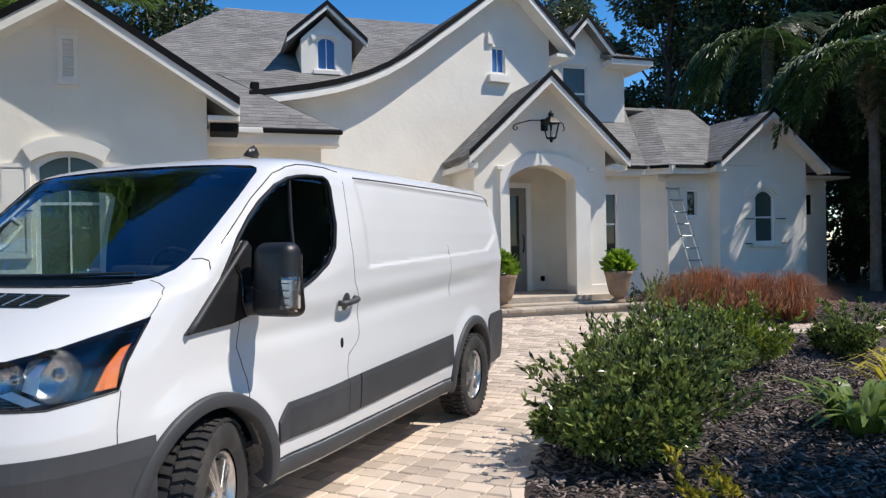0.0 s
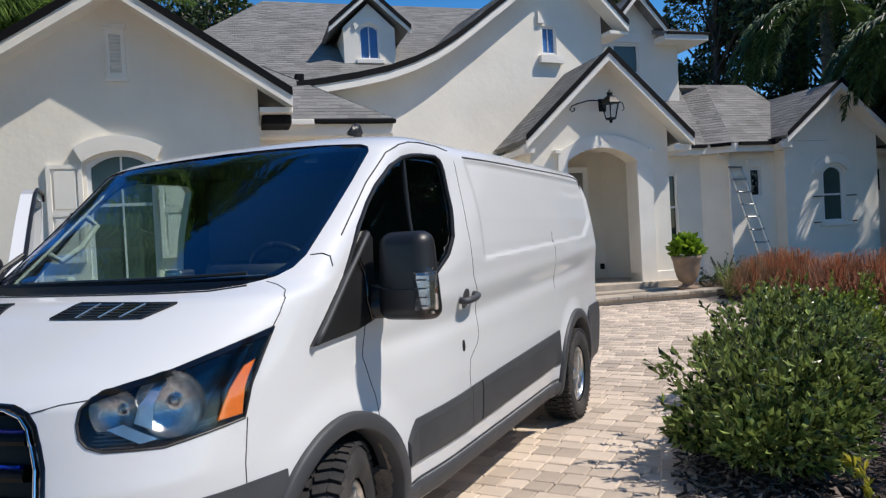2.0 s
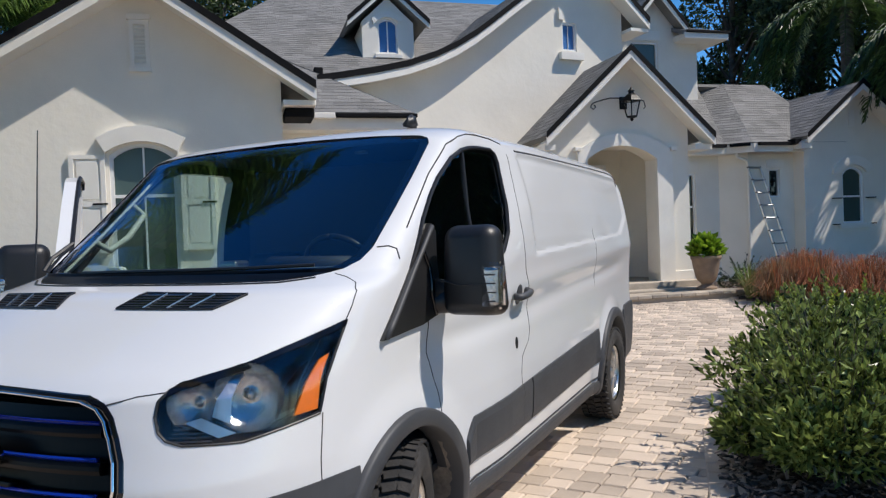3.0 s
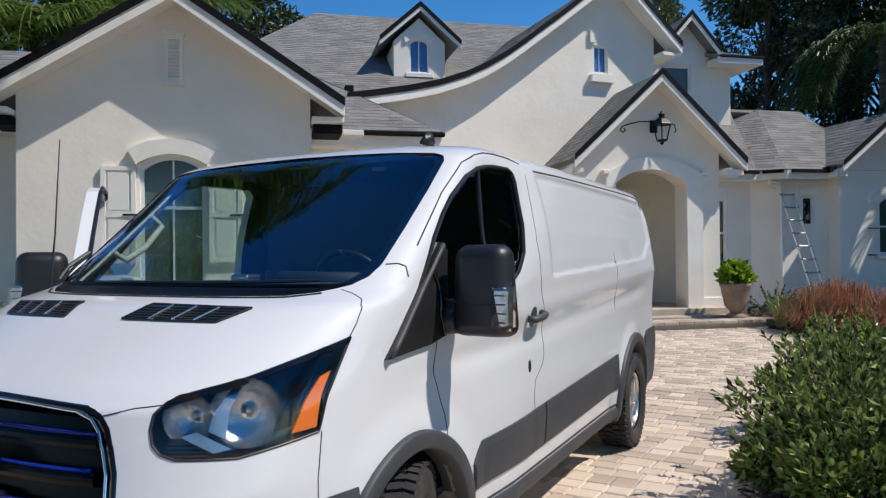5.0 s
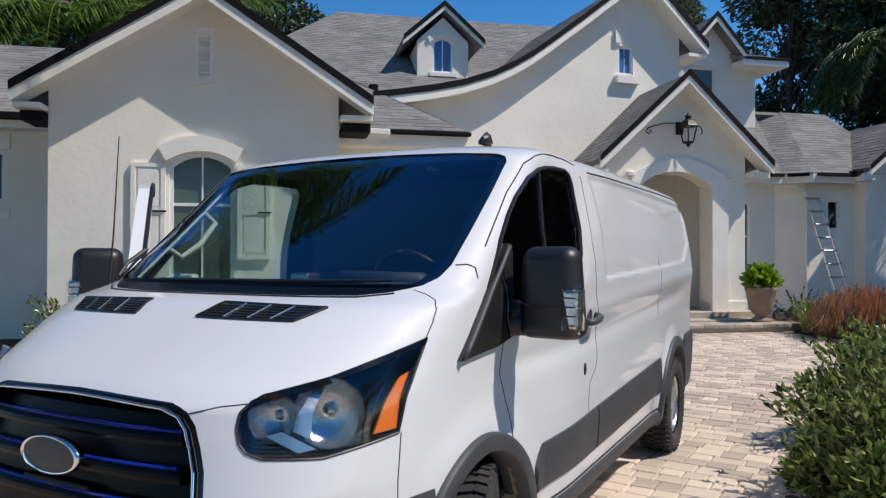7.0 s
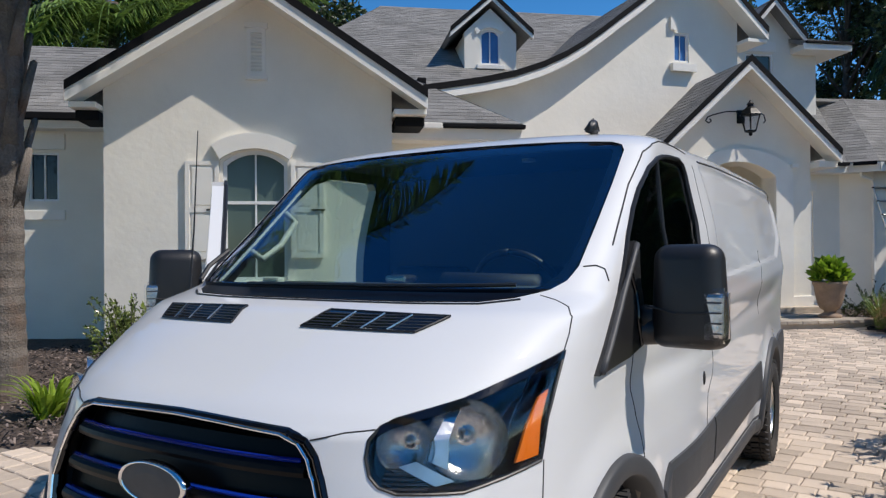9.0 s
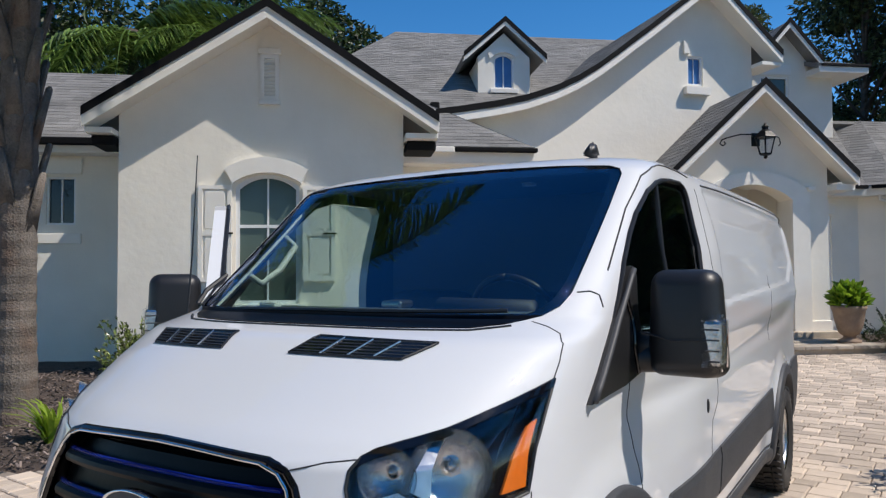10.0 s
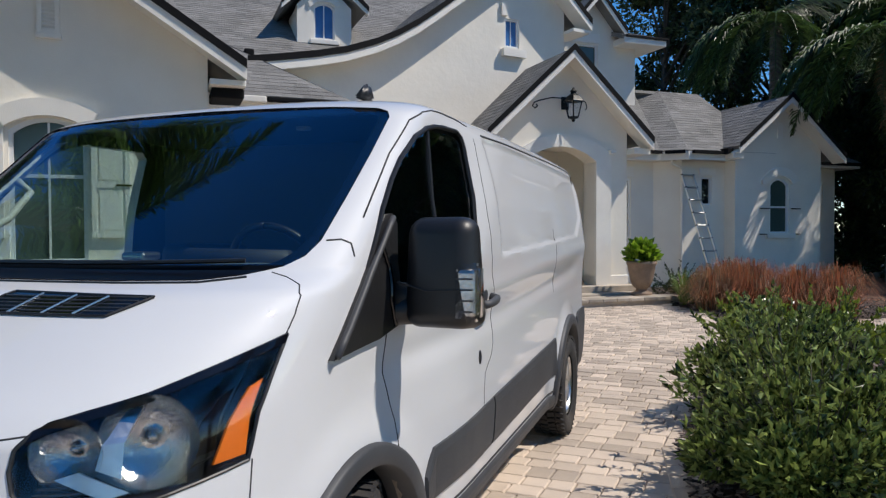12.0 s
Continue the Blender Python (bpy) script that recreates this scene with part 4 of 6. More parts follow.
def strip(rows, off, thick, s=1):
    """A narrow shell along the surface; rows: (z, y_from, y_to)."""
    bm = bmesh.new()
    R_ = []
    for z, ya, yb in rows:
        R_.append([bm.verts.new(on_q(s * phi_of(ya + (yb - ya) * k / 3, z), z, o)) for o in (off, off - thick) for k in range(4)])
    for a, b in zip(R_, R_[1:]):
        for k in (0, 1, 2, 4, 5, 6):
            bm.faces.new((a[k], a[k + 1], b[k + 1], b[k]))
    return bm


SIDE = ((1.375, 0.70, 0.80), (1.40, 0.77, 0.84), (1.43, 0.80, 0.853), (1.48, 0.815, 0.856), (1.55, 0.818, 0.855), (1.65, 0.815, 0.853), (1.75, 0.812, 0.852), (1.88, 0.806, 0.847), (1.91, 0.80, 0.842), (1.935, 0.77, 0.815))
for s in (-1, 1):
    part("screen_border", strip(SIDE, -0.012, 0.004, s), M_GLOSSBLK, van, "black edge band of the windscreen")
part("screen_border", grid_patch([(-0.80, 1.925), (0.80, 1.925), (0.6, 1.957), (0.25, 1.970), (0.0, 1.975), (-0.25, 1.970), (-0.6, 1.957)], -0.012, 0.004, 30, 4, side="y"), M_GLOSSBLK, van)
part("side_window", grid_patch(WIN, -0.006, 0.005, 30, 16, side=True), M_DARKGLASS, van, "dark tinted door glass", smooth=True).visible_shadow = False
part("window_seal", tube([on_x(x, z, 0.001) for x, z in dense(WIN + WIN[:1], 5)], 0.010, 6), M_BLACKPL, van)
part("window_bar", tube([on_x(-0.735, 1.885, -0.012), on_x(-0.70, 1.6, -0.012), on_x(-0.66, 1.29, -0.012)], 0.012, 6), M_BLACKPL, van)

# panel gaps
seam("door_gap", [(-0.23, 1.17), (-0.20, 1.02), (-0.25, 0.86), (-0.25, 0.77)])
seam("door_gap", [(-0.165, 1.52), (-0.42, 1.75), (-0.60, 1.893), (-0.71, 1.938), (-0.82, 1.962), (-0.95, 1.972), (-1.12, 1.972), (-1.25, 1.955)], 0.0035)
seam("door_gap", [(-1.27, 1.90), (-1.245, 1.78), (-1.20, 1.55), (-1.205, 1.40), (-1.225, 1.28), (-1.285, 1.17), (-1.295, 0.96), (-1.27, 0.915), (-1.16, 0.85), (-1.14, 0.78), (-1.15, 0.705), (-1.15, 0.48)], 0.0018)
seam("panel_joint", [(-2.81, 1.49), (-2.825, 1.08)], 0.0016)
seam("roof_groove", [(-1.40, 1.930), (-2.45, 1.942), (-3.75, 1.958), (-3.95, 1.952), (-4.05, 1.918), (-4.085, 1.86)], 0.0055, material=M_CLAD)
seam("bonnet_gap", [(71.5, 1.213), (72, 1.26), (71, 1.305), (66, 1.330), (58, 1.349), (51, 1.361)], side="q")
seam("bonnet_gap", [(20.3, 1.030), (26, 1.05), (31.5, 1.058)], side="q")
seam("bonnet_gap", [(-20.3, 1.030), (-26, 1.05), (-31.5, 1.058)], side="q")
seam("bumper_gap", [(70.3, 0.94), (70.6, 0.86), (71, 0.735)], side="q")
seam("cowl_gap", [(-46, 1.350), (-36, 1.338), (-20, 1.336), (0, 1.336), (20, 1.336), (36, 1.338), (46, 1.350)], 0.005, side="q", material=M_BLACKPL)
seam("pillar_gap", [(62, 1.449), (68, 1.452), (74, 1.440), (80, 1.40)], 0.003, side="q")


def arch_ring(xc, right):
    bm = bmesh.new()
    T, n = [], 40
    for i in range(n + 1):
        th = radians(-8 + 196 * i / n)
        row = []
        for r, o in ((0.410, -0.10), (0.410, 0.020), (0.416, 0.025), (0.466, 0.023), (0.476, 0.017), (0.480, -0.01)):
            r *= 1.0 if xc > -1 else 1.07
            x, z = xc + r * math.cos(th), max(0.285, 0.36 + r * math.sin(th))
            row.append(bm.verts.new(on_x(x, z, o, right)))
        T.append(row)
    for a, b in zip(T, T[1:]):
        for k in range(5):
            bm.faces.new((a[k], a[k + 1], b[k + 1], b[k]))
    return bm


for right in (False, True):
    for xc in (0.0, -3.35):
        part("wheel_arch_trim", arch_ring(xc, right), M_CLAD, van, "dark grey plastic arch trim", smooth=True)
    sg = -1 if right else 1
    cols = [(90 + 0.47 + 0.0, 0.49, 0.60)] + [(90 - x, 0.49, 0.68 + 0.036 * (-x - 0.5)) for x in [-0.56 - 0.1 * k for k in range(6)]] + [(91.145, 0.49, 0.705)]
    part("side_cladding", band(cols, 0.016, 0.03, right), M_CLAD, van, "dark grey plastic rubbing panel")
    part("side_cladding", band([(91.155, 0.49, 0.705), (91.23, 0.49, 0.708), (91.29, 0.49, 0.71)], 0.013, 0.03, right), M_CLAD, van)
    part("side_cladding", band([(91.30 + 0.104 * k, 0.495 + 0.002 * k, 0.712 + 0.0036 * k) for k in range(16)], 0.016, 0.03, right), M_CLAD, van)
    part("sill", band([(90.45 + 0.12 * k, 0.305, 0.388) for k in range(21)], 0.02, 0.04, right), M_CLAD, van, "grey sill moulding")
    seam("sill_gap", [(-0.47, 0.402), (-1.6, 0.406), (-2.85, 0.412)], 0.006, right=right)
    part("rear_bumper", band([(93.80, 0.36, 0.66), (93.84, 0.36, 0.80), (93.9, 0.36, 0.835), (94.0, 0.36, 0.84), (94.12, 0.37, 0.845), (94.23, 0.38, 0.845)], 0.02, 0.06, right), M_CLAD, van, "dark grey rear bumper corner")
part("rear_bumper", boxm((-4.34, -0.95, 0.36), (-4.27, 0.95, 0.70), 0.03), M_CLAD, van)
part("front_bumper", band([(q, 0.285, 0.735 if abs(q) > 35 else 0.64) for q in list(range(-80, 81, 4))], 0.012, 0.03), M_CLAD, van, "dark grey lower front bumper")
part("underside", boxm((-4.0, -0.60, 0.24), (0.75, 0.60, 0.30)), M_BLACKPL, van)


# wheels
def wheel(xc, right):
    sg = -1 if right else 1
    m = Matrix.Translation((xc, (0.90 if xc > -1 else 0.945) * sg, 0.355)) @ Matrix.Rotation(radians(19 if xc > -1 else 0), 4, "Z") @ Matrix.Rotation(radians(-90 * sg), 4, "X")
    w = part("wheel", lathe([(0.205, -0.10), (0.212, 0.06), (0.215, 0.088), (0.205, 0.095), (0.196, 0.085), (0.188, 0.03), (0.18, -0.09)], 36, cap=False), M_ALLOY, van, "silver alloy wheel", smooth=True)
    w.matrix_basis = m
    part("tyre", lathe([(0.212, -0.105), (0.26, -0.12), (0.325, -0.116), (0.343, -0.10), (0.346, -0.05), (0.346, 0.05), (0.343, 0.10), (0.325, 0.116), (0.26, 0.12), (0.218, 0.098)], 48, cap=False), M_RUBBER, w, "worn black tyre", smooth=True)
    bm = bmesh.new()
    for i in range(44):
        a = i * math.tau / 44
        for y0, y1, sk in ((-0.108, -0.062, 0.5), (-0.054, -0.005, -0.3), (0.005, 0.054, 0.3), (0.062, 0.112, -0.5)):
            mm = Matrix.Rotation(a + (0.07 if y0 < 0 else 0.0), 4, "Z") @ Matrix.Translation((0.350, 0, (y0 + y1) / 2)) @ Matrix.Rotation(sk * 0.6, 4, "X")
            bmesh.ops.create_cube(bm, size=1, matrix=mm @ Matrix.Diagonal((0.016, 0.034, y1 - y0, 1)))
    part("tread", bm, M_RUBBER, w)
    bm = bmesh.new()
    for i in range(5):
        for da in (-0.16, 0.16):
            a = i * math.tau / 5 + da
            mm = Matrix.Rotation(a, 4, "Z") @ Matrix.Translation((0.118, 0, 0.072)) @ Matrix.Rotation(radians(6), 4, "Y")
            bmesh.ops.create_cube(bm, size=1, matrix=mm @ Matrix.Diagonal((0.165, 0.034, 0.03, 1)))
    bmesh.ops.bevel(bm, geom=bm.edges[:], offset=0.006, segments=2, affect="EDGES")
    part("spokes", bm, M_ALLOY, w)
    part("hub_cap", lathe([(0.062, 0.04), (0.062, 0.075), (0.05, 0.085), (0.03, 0.09), (0.001, 0.091)], 24), M_ALLOY, w)
    part("brake_disc", lathe([(0.16, -0.02), (0.16, 0.0), (0.05, 0.005)], 32), M_DIRTY, w)
    return w


for xc in (0.0, -3.35):
    for right in (False, True):
        wheel(xc, right)

# headlamps
for right in (False, True):
    sg = -1 if right else 1

    def at(q, z, o):
        p = on_q(q, z, o)
        return Vector((p.x, p.y * sg, p.z))
    lamp = part("headlamp", grid_patch(HEAD, -0.085, 0.01, 24, 12, mirror=right), M_GLOSSBLK, van, "clear headlamp with chrome bowls", smooth=True)
    for q, z, r in ((39.0, 1.030, 0.076), (52.5, 1.040, 0.104)):
        c, n = at(q, z, -0.050), surf_n(q, z)
        n = Vector((n.x + 0.35, n.y * 0.75 * sg, 0)).normalized()
        mm = Matrix.Translation(c) @ n.to_track_quat("Z", "Y").to_matrix().to_4x4()
        bm = bmesh.new()
        prof = [(r, 0.036), (r * 0.95, 0.022), (r * 0.80, 0.002), (r * 0.58, -0.013), (r * 0.32, -0.022), (r * 0.13, -0.025), (r * 0.12, -0.005), (r * 0.07, 0.0)]
        rings = [[bm.verts.new(mm @ Vector((rr * math.cos(k * math.tau / 28), rr * math.sin(k * math.tau / 28), zz))) for k in range(28)] for rr, zz in prof]
        for a, b in zip(rings, rings[1:]):
            for k in range(28):
                bm.faces.new((a[k], a[(k + 1) % 28], b[(k + 1) % 28], b[k]))
        bm.faces.new(rings[-1])
        part("reflector", bm, M_BOWL, lamp, "chrome reflector bowl", smooth=True)
    part("reflector_bridge", grid_patch([(43.5, 0.985), (44.5, 1.10), (47, 1.105), (48, 0.96)], -0.02, 0.02, 6, 8, mirror=right), M_ALLOY, lamp)
    part("chrome_strip", grid_patch([(41, 0.985), (37.5, 0.975), (45.5, 0.925), (49.5, 0.932)], -0.015, 0.02, 6, 6, mirror=right), M_ALLOY, lamp)
    for k in range(5):
        part("fin", grid_patch([(34 + 0.3 * k, 0.925 + k * 0.011), (44, 0.918 + k * 0.011), (44, 0.922 + k * 0.011), (34 + 0.3 * k, 0.929 + k * 0.011)], -0.02, 0.03, 8, 2, mirror=right), M_BLACKPL, lamp)
    part("indicator", grid_patch([(70.0, 1.118), (67.6, 1.106), (63.2, 0.950), (69.2, 0.955)], -0.006, 0.008, 8, 8, mirror=right), M_AMBER, lamp, "amber indicator lens")
    for (qa, za), (qb, zb) in zip(HEAD[:6], HEAD[1:7]):
        part("lamp_brow", grid_patch([(qa, za + 0.002), (qb, zb + 0.002), (qb, zb - 0.020), (qa, za - 0.020)], 0.004, 0.006, 6, 4, mirror=right), M_GLOSSBLK, lamp)
    part("lamp_cover", grid_patch(HEAD, 0.002, 0.003, 24, 12, mirror=right), M_LENS, lamp, smooth=True).visible_shadow = False
    part("lamp_seal", tube([at(q, z, 0.0) for q, z in dense(HEAD + HEAD[:1], 4)], 0.0042, 6), M_BLACKPL, lamp)

# grille
part("grille_mesh", grid_patch([(q * 0.97, z) for q, z in GRILLE], -0.055, 0.005, 30, 12), M_GRILLE, van)
part("grille_frame", tube([on_q(q * 0.93, 0.86 + (z - 0.86) * 0.93, 0.006) for q, z in dense(GRILLE, 5)], 0.0042, 8), M_CHROME, van, "thin chrome grille surround")
part("grille_rim", tube([on_q(q * 0.985, 0.86 + (z - 0.86) * 0.985, -0.008) for q, z in dense(GRILLE, 5)], 0.013, 8), M_GLOSSBLK, van)
for z in (0.965, 0.865, 0.765):
    part("grille_bar", band([(q, z - 0.022, z + 0.012) for q in range(-20, 21, 2)], -0.010, 0.04, nz=3), M_GRILLE, van)
    part("blue_strip", band([(q, z + 0.0125, z + 0.024) for q in range(-19, 20, 2)], -0.012, 0.02, nz=2), M_BLUE, van, "blue accent strip")
bm = lathe([(1.0, -0.01), (1.0, 0.012), (0.94, 0.02), (0.90, 0.012)], 40, m=Matrix.Translation((0.992, 0, 0.878)) @ Matrix.Rotation(radians(90), 4, "Y") @ Matrix.Diagonal((0.058, 0.138, 1, 1)))
part("badge", bm, M_CHROME, van, "plain oval chrome badge", smooth=True)
bm = lathe([(0.92, 0.0), (0.92, 0.013), (0.5, 0.0165), (0.01, 0.017)], 40, m=Matrix.Translation((0.993, 0, 0.878)) @ Matrix.Rotation(radians(90), 4, "Y") @ Matrix.Diagonal((0.055, 0.134, 1, 1)))
part("badge_field", bm, M_CLAD, van)
part("plate_holder", boxm((0.955, -0.16, 0.66), (0.985, 0.16, 0.80), 0.008), M_GRILLE, van)

# bonnet vents
for s in (1, -1):
    P = [(s * q, z) for q, z in ((6.0, 1.315), (33.0, 1.308), (27.0, 1.268), (4.0, 1.270))]
    v = part("bonnet_vent", grid_patch(P, 0.004, 0.02, 16, 6), M_GLOSSBLK, van, "black slatted bonnet vent")
    part("vent_rim", tube([on_q(q, z, 0.004) for q, z in dense(P + P[:1], 6)], 0.004, 6), M_BLACKPL, v)
    for k in range(3):
        a, b = 11.5 + 6.3 * k, 9.5 + 5.6 * k
        part("divider", tube([on_q(s * a, 1.311 - k * 0.002, 0.007), on_q(s * b, 1.2695, 0.007)], 0.0028, 6), M_ALLOY, v)
    for k in range(5):
        z = 1.276 + 0.0075 * k
        part("louvre", tube([on_q(s * (4.6 + 0.35 * k), z, 0.005), on_q(s * 16, z, 0.005), on_q(s * (28.0 + 0.9 * k), z, 0.005)], 0.0022, 5), M_CLAD, v)

# door handle, lock, cover triangle, mirrors
part("handle_cup", grid_patch([(-1.12 + 0.045 * math.cos(k * math.tau / 14), 1.170 + 0.052 * math.sin(k * math.tau / 14)) for k in range(14)], 0.002, 0.01, 10, 10, side=True), M_CLAD, van, "round recess behind the handle")
part("door_handle", tube([on_x(-1.035, 1.168, 0.004), on_x(-1.045, 1.170, 0.034), on_x(-1.08, 1.174, 0.042), on_x(-1.16, 1.180, 0.042), on_x(-1.205, 1.184, 0.034), on_x(-1.215, 1.185, 0.004)], 0.018, 10), M_CLAD, van, "dark grey door handle", smooth=True)
part("lock", lathe([(0.02, -0.004), (0.02, 0.004), (0.012, 0.007)], 16, m=Matrix.Translation(on_x(-1.08, 0.93, 0.0)) @ Matrix.Rotation(radians(-90), 4, "X") @ Matrix.Diagonal((0.75, 1.5, 1, 1))), M_BLACKPL, van)
part("mirror_cover", grid_patch([(0.15, 1.118), (-0.10, 1.35), (-0.30, 1.535), (-0.335, 1.50), (-0.27, 1.165), (-0.15, 1.138)], 0.018, 0.03, 14, 10, side=True), M_BLACKPL, van, "dark triangular cover at the door's corner")

part("cover_ridge", tube([on_x(x, z, 0.022) for x, z in dense([(0.135, 1.126), (-0.10, 1.343), (-0.292, 1.522)], 6)], 0.011, 8), M_CLAD, van, "grey ridge along the cover", smooth=True)
part("cover_joint", tube([on_x(x, z, 0.022) for x, z in dense([(-0.20, 1.43), (-0.235, 1.36), (-0.225, 1.25), (-0.25, 1.17)], 5)], 0.008, 6), M_GLOSSBLK, van, smooth=True)


def mirror(parent, m):
    """Tall two-part mirror; x forward, y outward."""
    bm = bmesh.new()
    bmesh.ops.create_cube(bm, size=1, matrix=Matrix.Diagonal((0.16, 0.285, 0.37, 1)))
    for v in bm.verts:
        if v.co.z > 0:
            v.co.y = v.co.y * 0.86 + 0.004
            v.co.x *= 0.7
        elif v.co.y < 0:
            v.co.y *= 0.9
        if v.co.x > 0:
            v.co.y *= 0.86
            v.co.z *= 0.93
    bmesh.ops.bevel(bm, geom=bm.edges[:], offset=0.05, segments=5, affect="EDGES", profile=0.5)
    hs = part("mirror", bm, M_BLACKPL, parent, "black plastic wing mirror", smooth=True)
    hs.matrix_basis = m
    part("mirror_glass", boxm((-0.083, -0.10, -0.13), (-0.079, 0.095, 0.12), 0.0015), M_CHROME, hs)
    part("mirror_arm", tube([(0.02, -0.26, -0.12), (0.02, -0.18, -0.13), (0.01, -0.08, -0.12)], 0.045, 12, r_end=0.05), M_BLACKPL, hs, smooth=True)
    part("mirror_gap", tube([(0.062, -0.13, -0.03), (0.079, -0.02, -0.055), (0.074, 0.085, -0.05)], 0.003, 6), M_SEAM, hs)
    bm = bmesh.new()
    bmesh.ops.create_cube(bm, size=1, matrix=Matrix.Translation((0.030, 0.102, -0.060)) @ Matrix.Diagonal((0.092, 0.082, 0.185, 1)))
    bmesh.ops.bevel(bm, geom=bm.edges[:], offset=0.016, segments=3, affect="EDGES")
    ln = part("repeater", bm, M_LENS, hs, "clear repeater lens on the mirror", smooth=True)
    part("lens_core", boxm((-0.01, 0.070, -0.135), (0.066, 0.134, 0.016), 0.014), M_BOWL, ln)
    for k in range(4):
        part("lens_rib", boxm((0.0, 0.074, -0.120 + 0.034 * k), (0.0705, 0.130, -0.114 + 0.034 * k), 0.002), M_CLAD, ln)
    return hs


mirror(van, Matrix.Translation((-0.285, 1.138, 1.342)) @ pose(0, 0, 0, 0, 0, -4))
part("mirror_stay", tube([on_x(-0.27, 1.26, 0.0), (-0.31, 1.02, 1.255), (-0.32, 1.06, 1.25)], 0.05, 12), M_BLACKPL, van, smooth=True)

# roof fin, whip aerial, wipers
bm = bmesh.new()
bmesh.ops.create_cube(bm, size=1, matrix=Matrix.Translation((-0.80, 0.62, 2.055)) @ Matrix.Diagonal((0.13, 0.05, 0.07, 1)))
for v in bm.verts:
    if v.co.z > 2.06:
        v.co.x = -0.80 + (v.co.x + 0.80) * 0.3 - 0.03
        v.co.y = 0.62 + (v.co.y - 0.62) * 0.45
bmesh.ops.bevel(bm, geom=bm.edges[:], offset=0.012, segments=3, affect="EDGES")
part("roof_aerial", bm, M_BLACKPL, van, "black fin aerial on the roof", smooth=True)
part("whip_aerial", tube([(0.10, -0.93, 1.30), (0.06, -0.945, 1.6), (0.03, -0.95, 2.06)], 0.006, 6, r_end=0.0025), M_BLACKPL, van, "thin black whip aerial")
for q0, q1, z0, z1 in ((4, 42, 1.370, 1.380), (-20, 14, 1.368, 1.374)):
    part("wiper", tube([on_q(q0 + (q1 - q0) * k / 8, z0 + (z1 - z0) * k / 8, 0.018) for k in range(9)], 0.007, 6), M_BLACKPL, van)
part("wiper", tube([on_q(-56, 1.375, 0.02), on_q(-56, 1.42, 0.035), on_q(-57, 1.50, 0.02)], 0.010, 6), M_BLACKPL, van)
part("wiper", tube([on_q(-46, 1.372, 0.02), on_q(-52, 1.44, 0.02), on_q(-56.5, 1.49, 0.012)], 0.007, 6), M_BLACKPL, van)

# cabin
bm = prism([Vector((0.10, -0.73, 0.75)), Vector((0.10, -0.73, 1.29)), Vector((0.0, -0.73, 1.345)), Vector((-0.16, -0.73, 1.375)), Vector((-0.26, -0.73, 1.33)), Vector((-0.30, -0.73, 1.15)), Vector((-0.14, -0.73, 0.75))], Vector((0, 1.46, 0)))
part("dashboard", bm, mat("dash_plastic", (0.085, 0.10, 0.105), 0.6, var=0.12, scale=5, fine=200, bump=0.08), van)
part("dash_hood", lathe([(0.001, -0.22), (0.05, -0.20), (0.055, 0.20), (0.001, 0.22)], 20, m=Matrix.Translation((-0.20, 0.42, 1.365)) @ Matrix.Rotation(radians(90), 4, "X")), M_INSIDE, van, smooth=True)
part("dash_tray", boxm((-0.26, -0.05, 1.374), (-0.16, 0.05, 1.405), 0.012), M_ALLOY, van)
part("dash_clutter", boxm((-0.10, -0.64, 1.36), (-0.05, -0.54, 1.395), 0.015), M_INLIGHT, van)
bm = bmesh.new()
mm = Matrix.Translation((-0.46, 0.42, 1.33)) @ Matrix.Rotation(radians(-62), 4, "Y")
tube([mm @ Vector((0.19 * math.cos(k * math.tau / 32), 0.19 * math.sin(k * math.tau / 32), 0)) for k in range(33)], 0.015, 8, bm)
part("steering_wheel", bm, M_BLACKPL, van, smooth=True)
for y in (-0.45, 0.42):
    part("seat", boxm((-1.20, y - 0.25, 0.75), (-0.66, y + 0.25, 0.95), 0.06), M_INSIDE, van, smooth=True)
    part("seat_back", boxm((-1.24, y - 0.24, 0.9), (-1.10, y + 0.24, 1.42), 0.05), M_INSIDE, van, smooth=True)
part("bulkhead", boxm((-1.42, -0.88, 0.52), (-1.38, 0.88, 1.93)), M_INSIDE, van)
part("cab_floor", boxm((-1.4, -0.9, 0.49), (0.1, 0.9, 0.52)), M_INSIDE, van)
part("pillar_trim", band([(-q, 1.375, 1.93) for q in (61, 65, 69, 73, 77, 81)], -0.045, 0.012, nz=12), M_INLIGHT, van, "pale inner pillar trim")
part("grab_handle", tube([on_q(-66, 1.74, -0.06), on_q(-64, 1.74, -0.13), on_q(-62, 1.64, -0.15), on_q(-63, 1.56, -0.13), on_q(-66, 1.55, -0.06)], 0.016, 8), M_INLIGHT, van, smooth=True)
part("cab_light", lathe([(0.035, 0.0), (0.035, 0.012), (0.01, 0.016)], 16, m=Matrix.Translation((-0.95, 0.25, 1.935))), M_INLIGHT, van)

# open passenger door
c, s_ = -0.65, -0.76
DM = Matrix(((c, -s_, 0, 0.0), (s_, c, 0, -0.955), (0, 0, 1, 0), (0, 0, 0, 1)))
o = [(0.0, 1.30), (0.46, 1.73), (0.66, 1.87), (0.80, 1.905), (1.20, 1.91), (1.25, 1.87), (1.22, 0.55), (1.16, 0.46), (0.55, 0.46), (0.22, 0.75), (0.0, 1.0)]
h = [(0.16, 1.36), (0.50, 1.66), (0.70, 1.82), (0.82, 1.85), (1.14, 1.855), (1.17, 1.82), (1.14, 1.40), (1.0, 1.34), (0.5, 1.29)]


def lean(pts, t):
    return [Vector((d, t - 0.05 * max(0.0, (z - 1.25) / 0.6), z)) for d, z in pts]


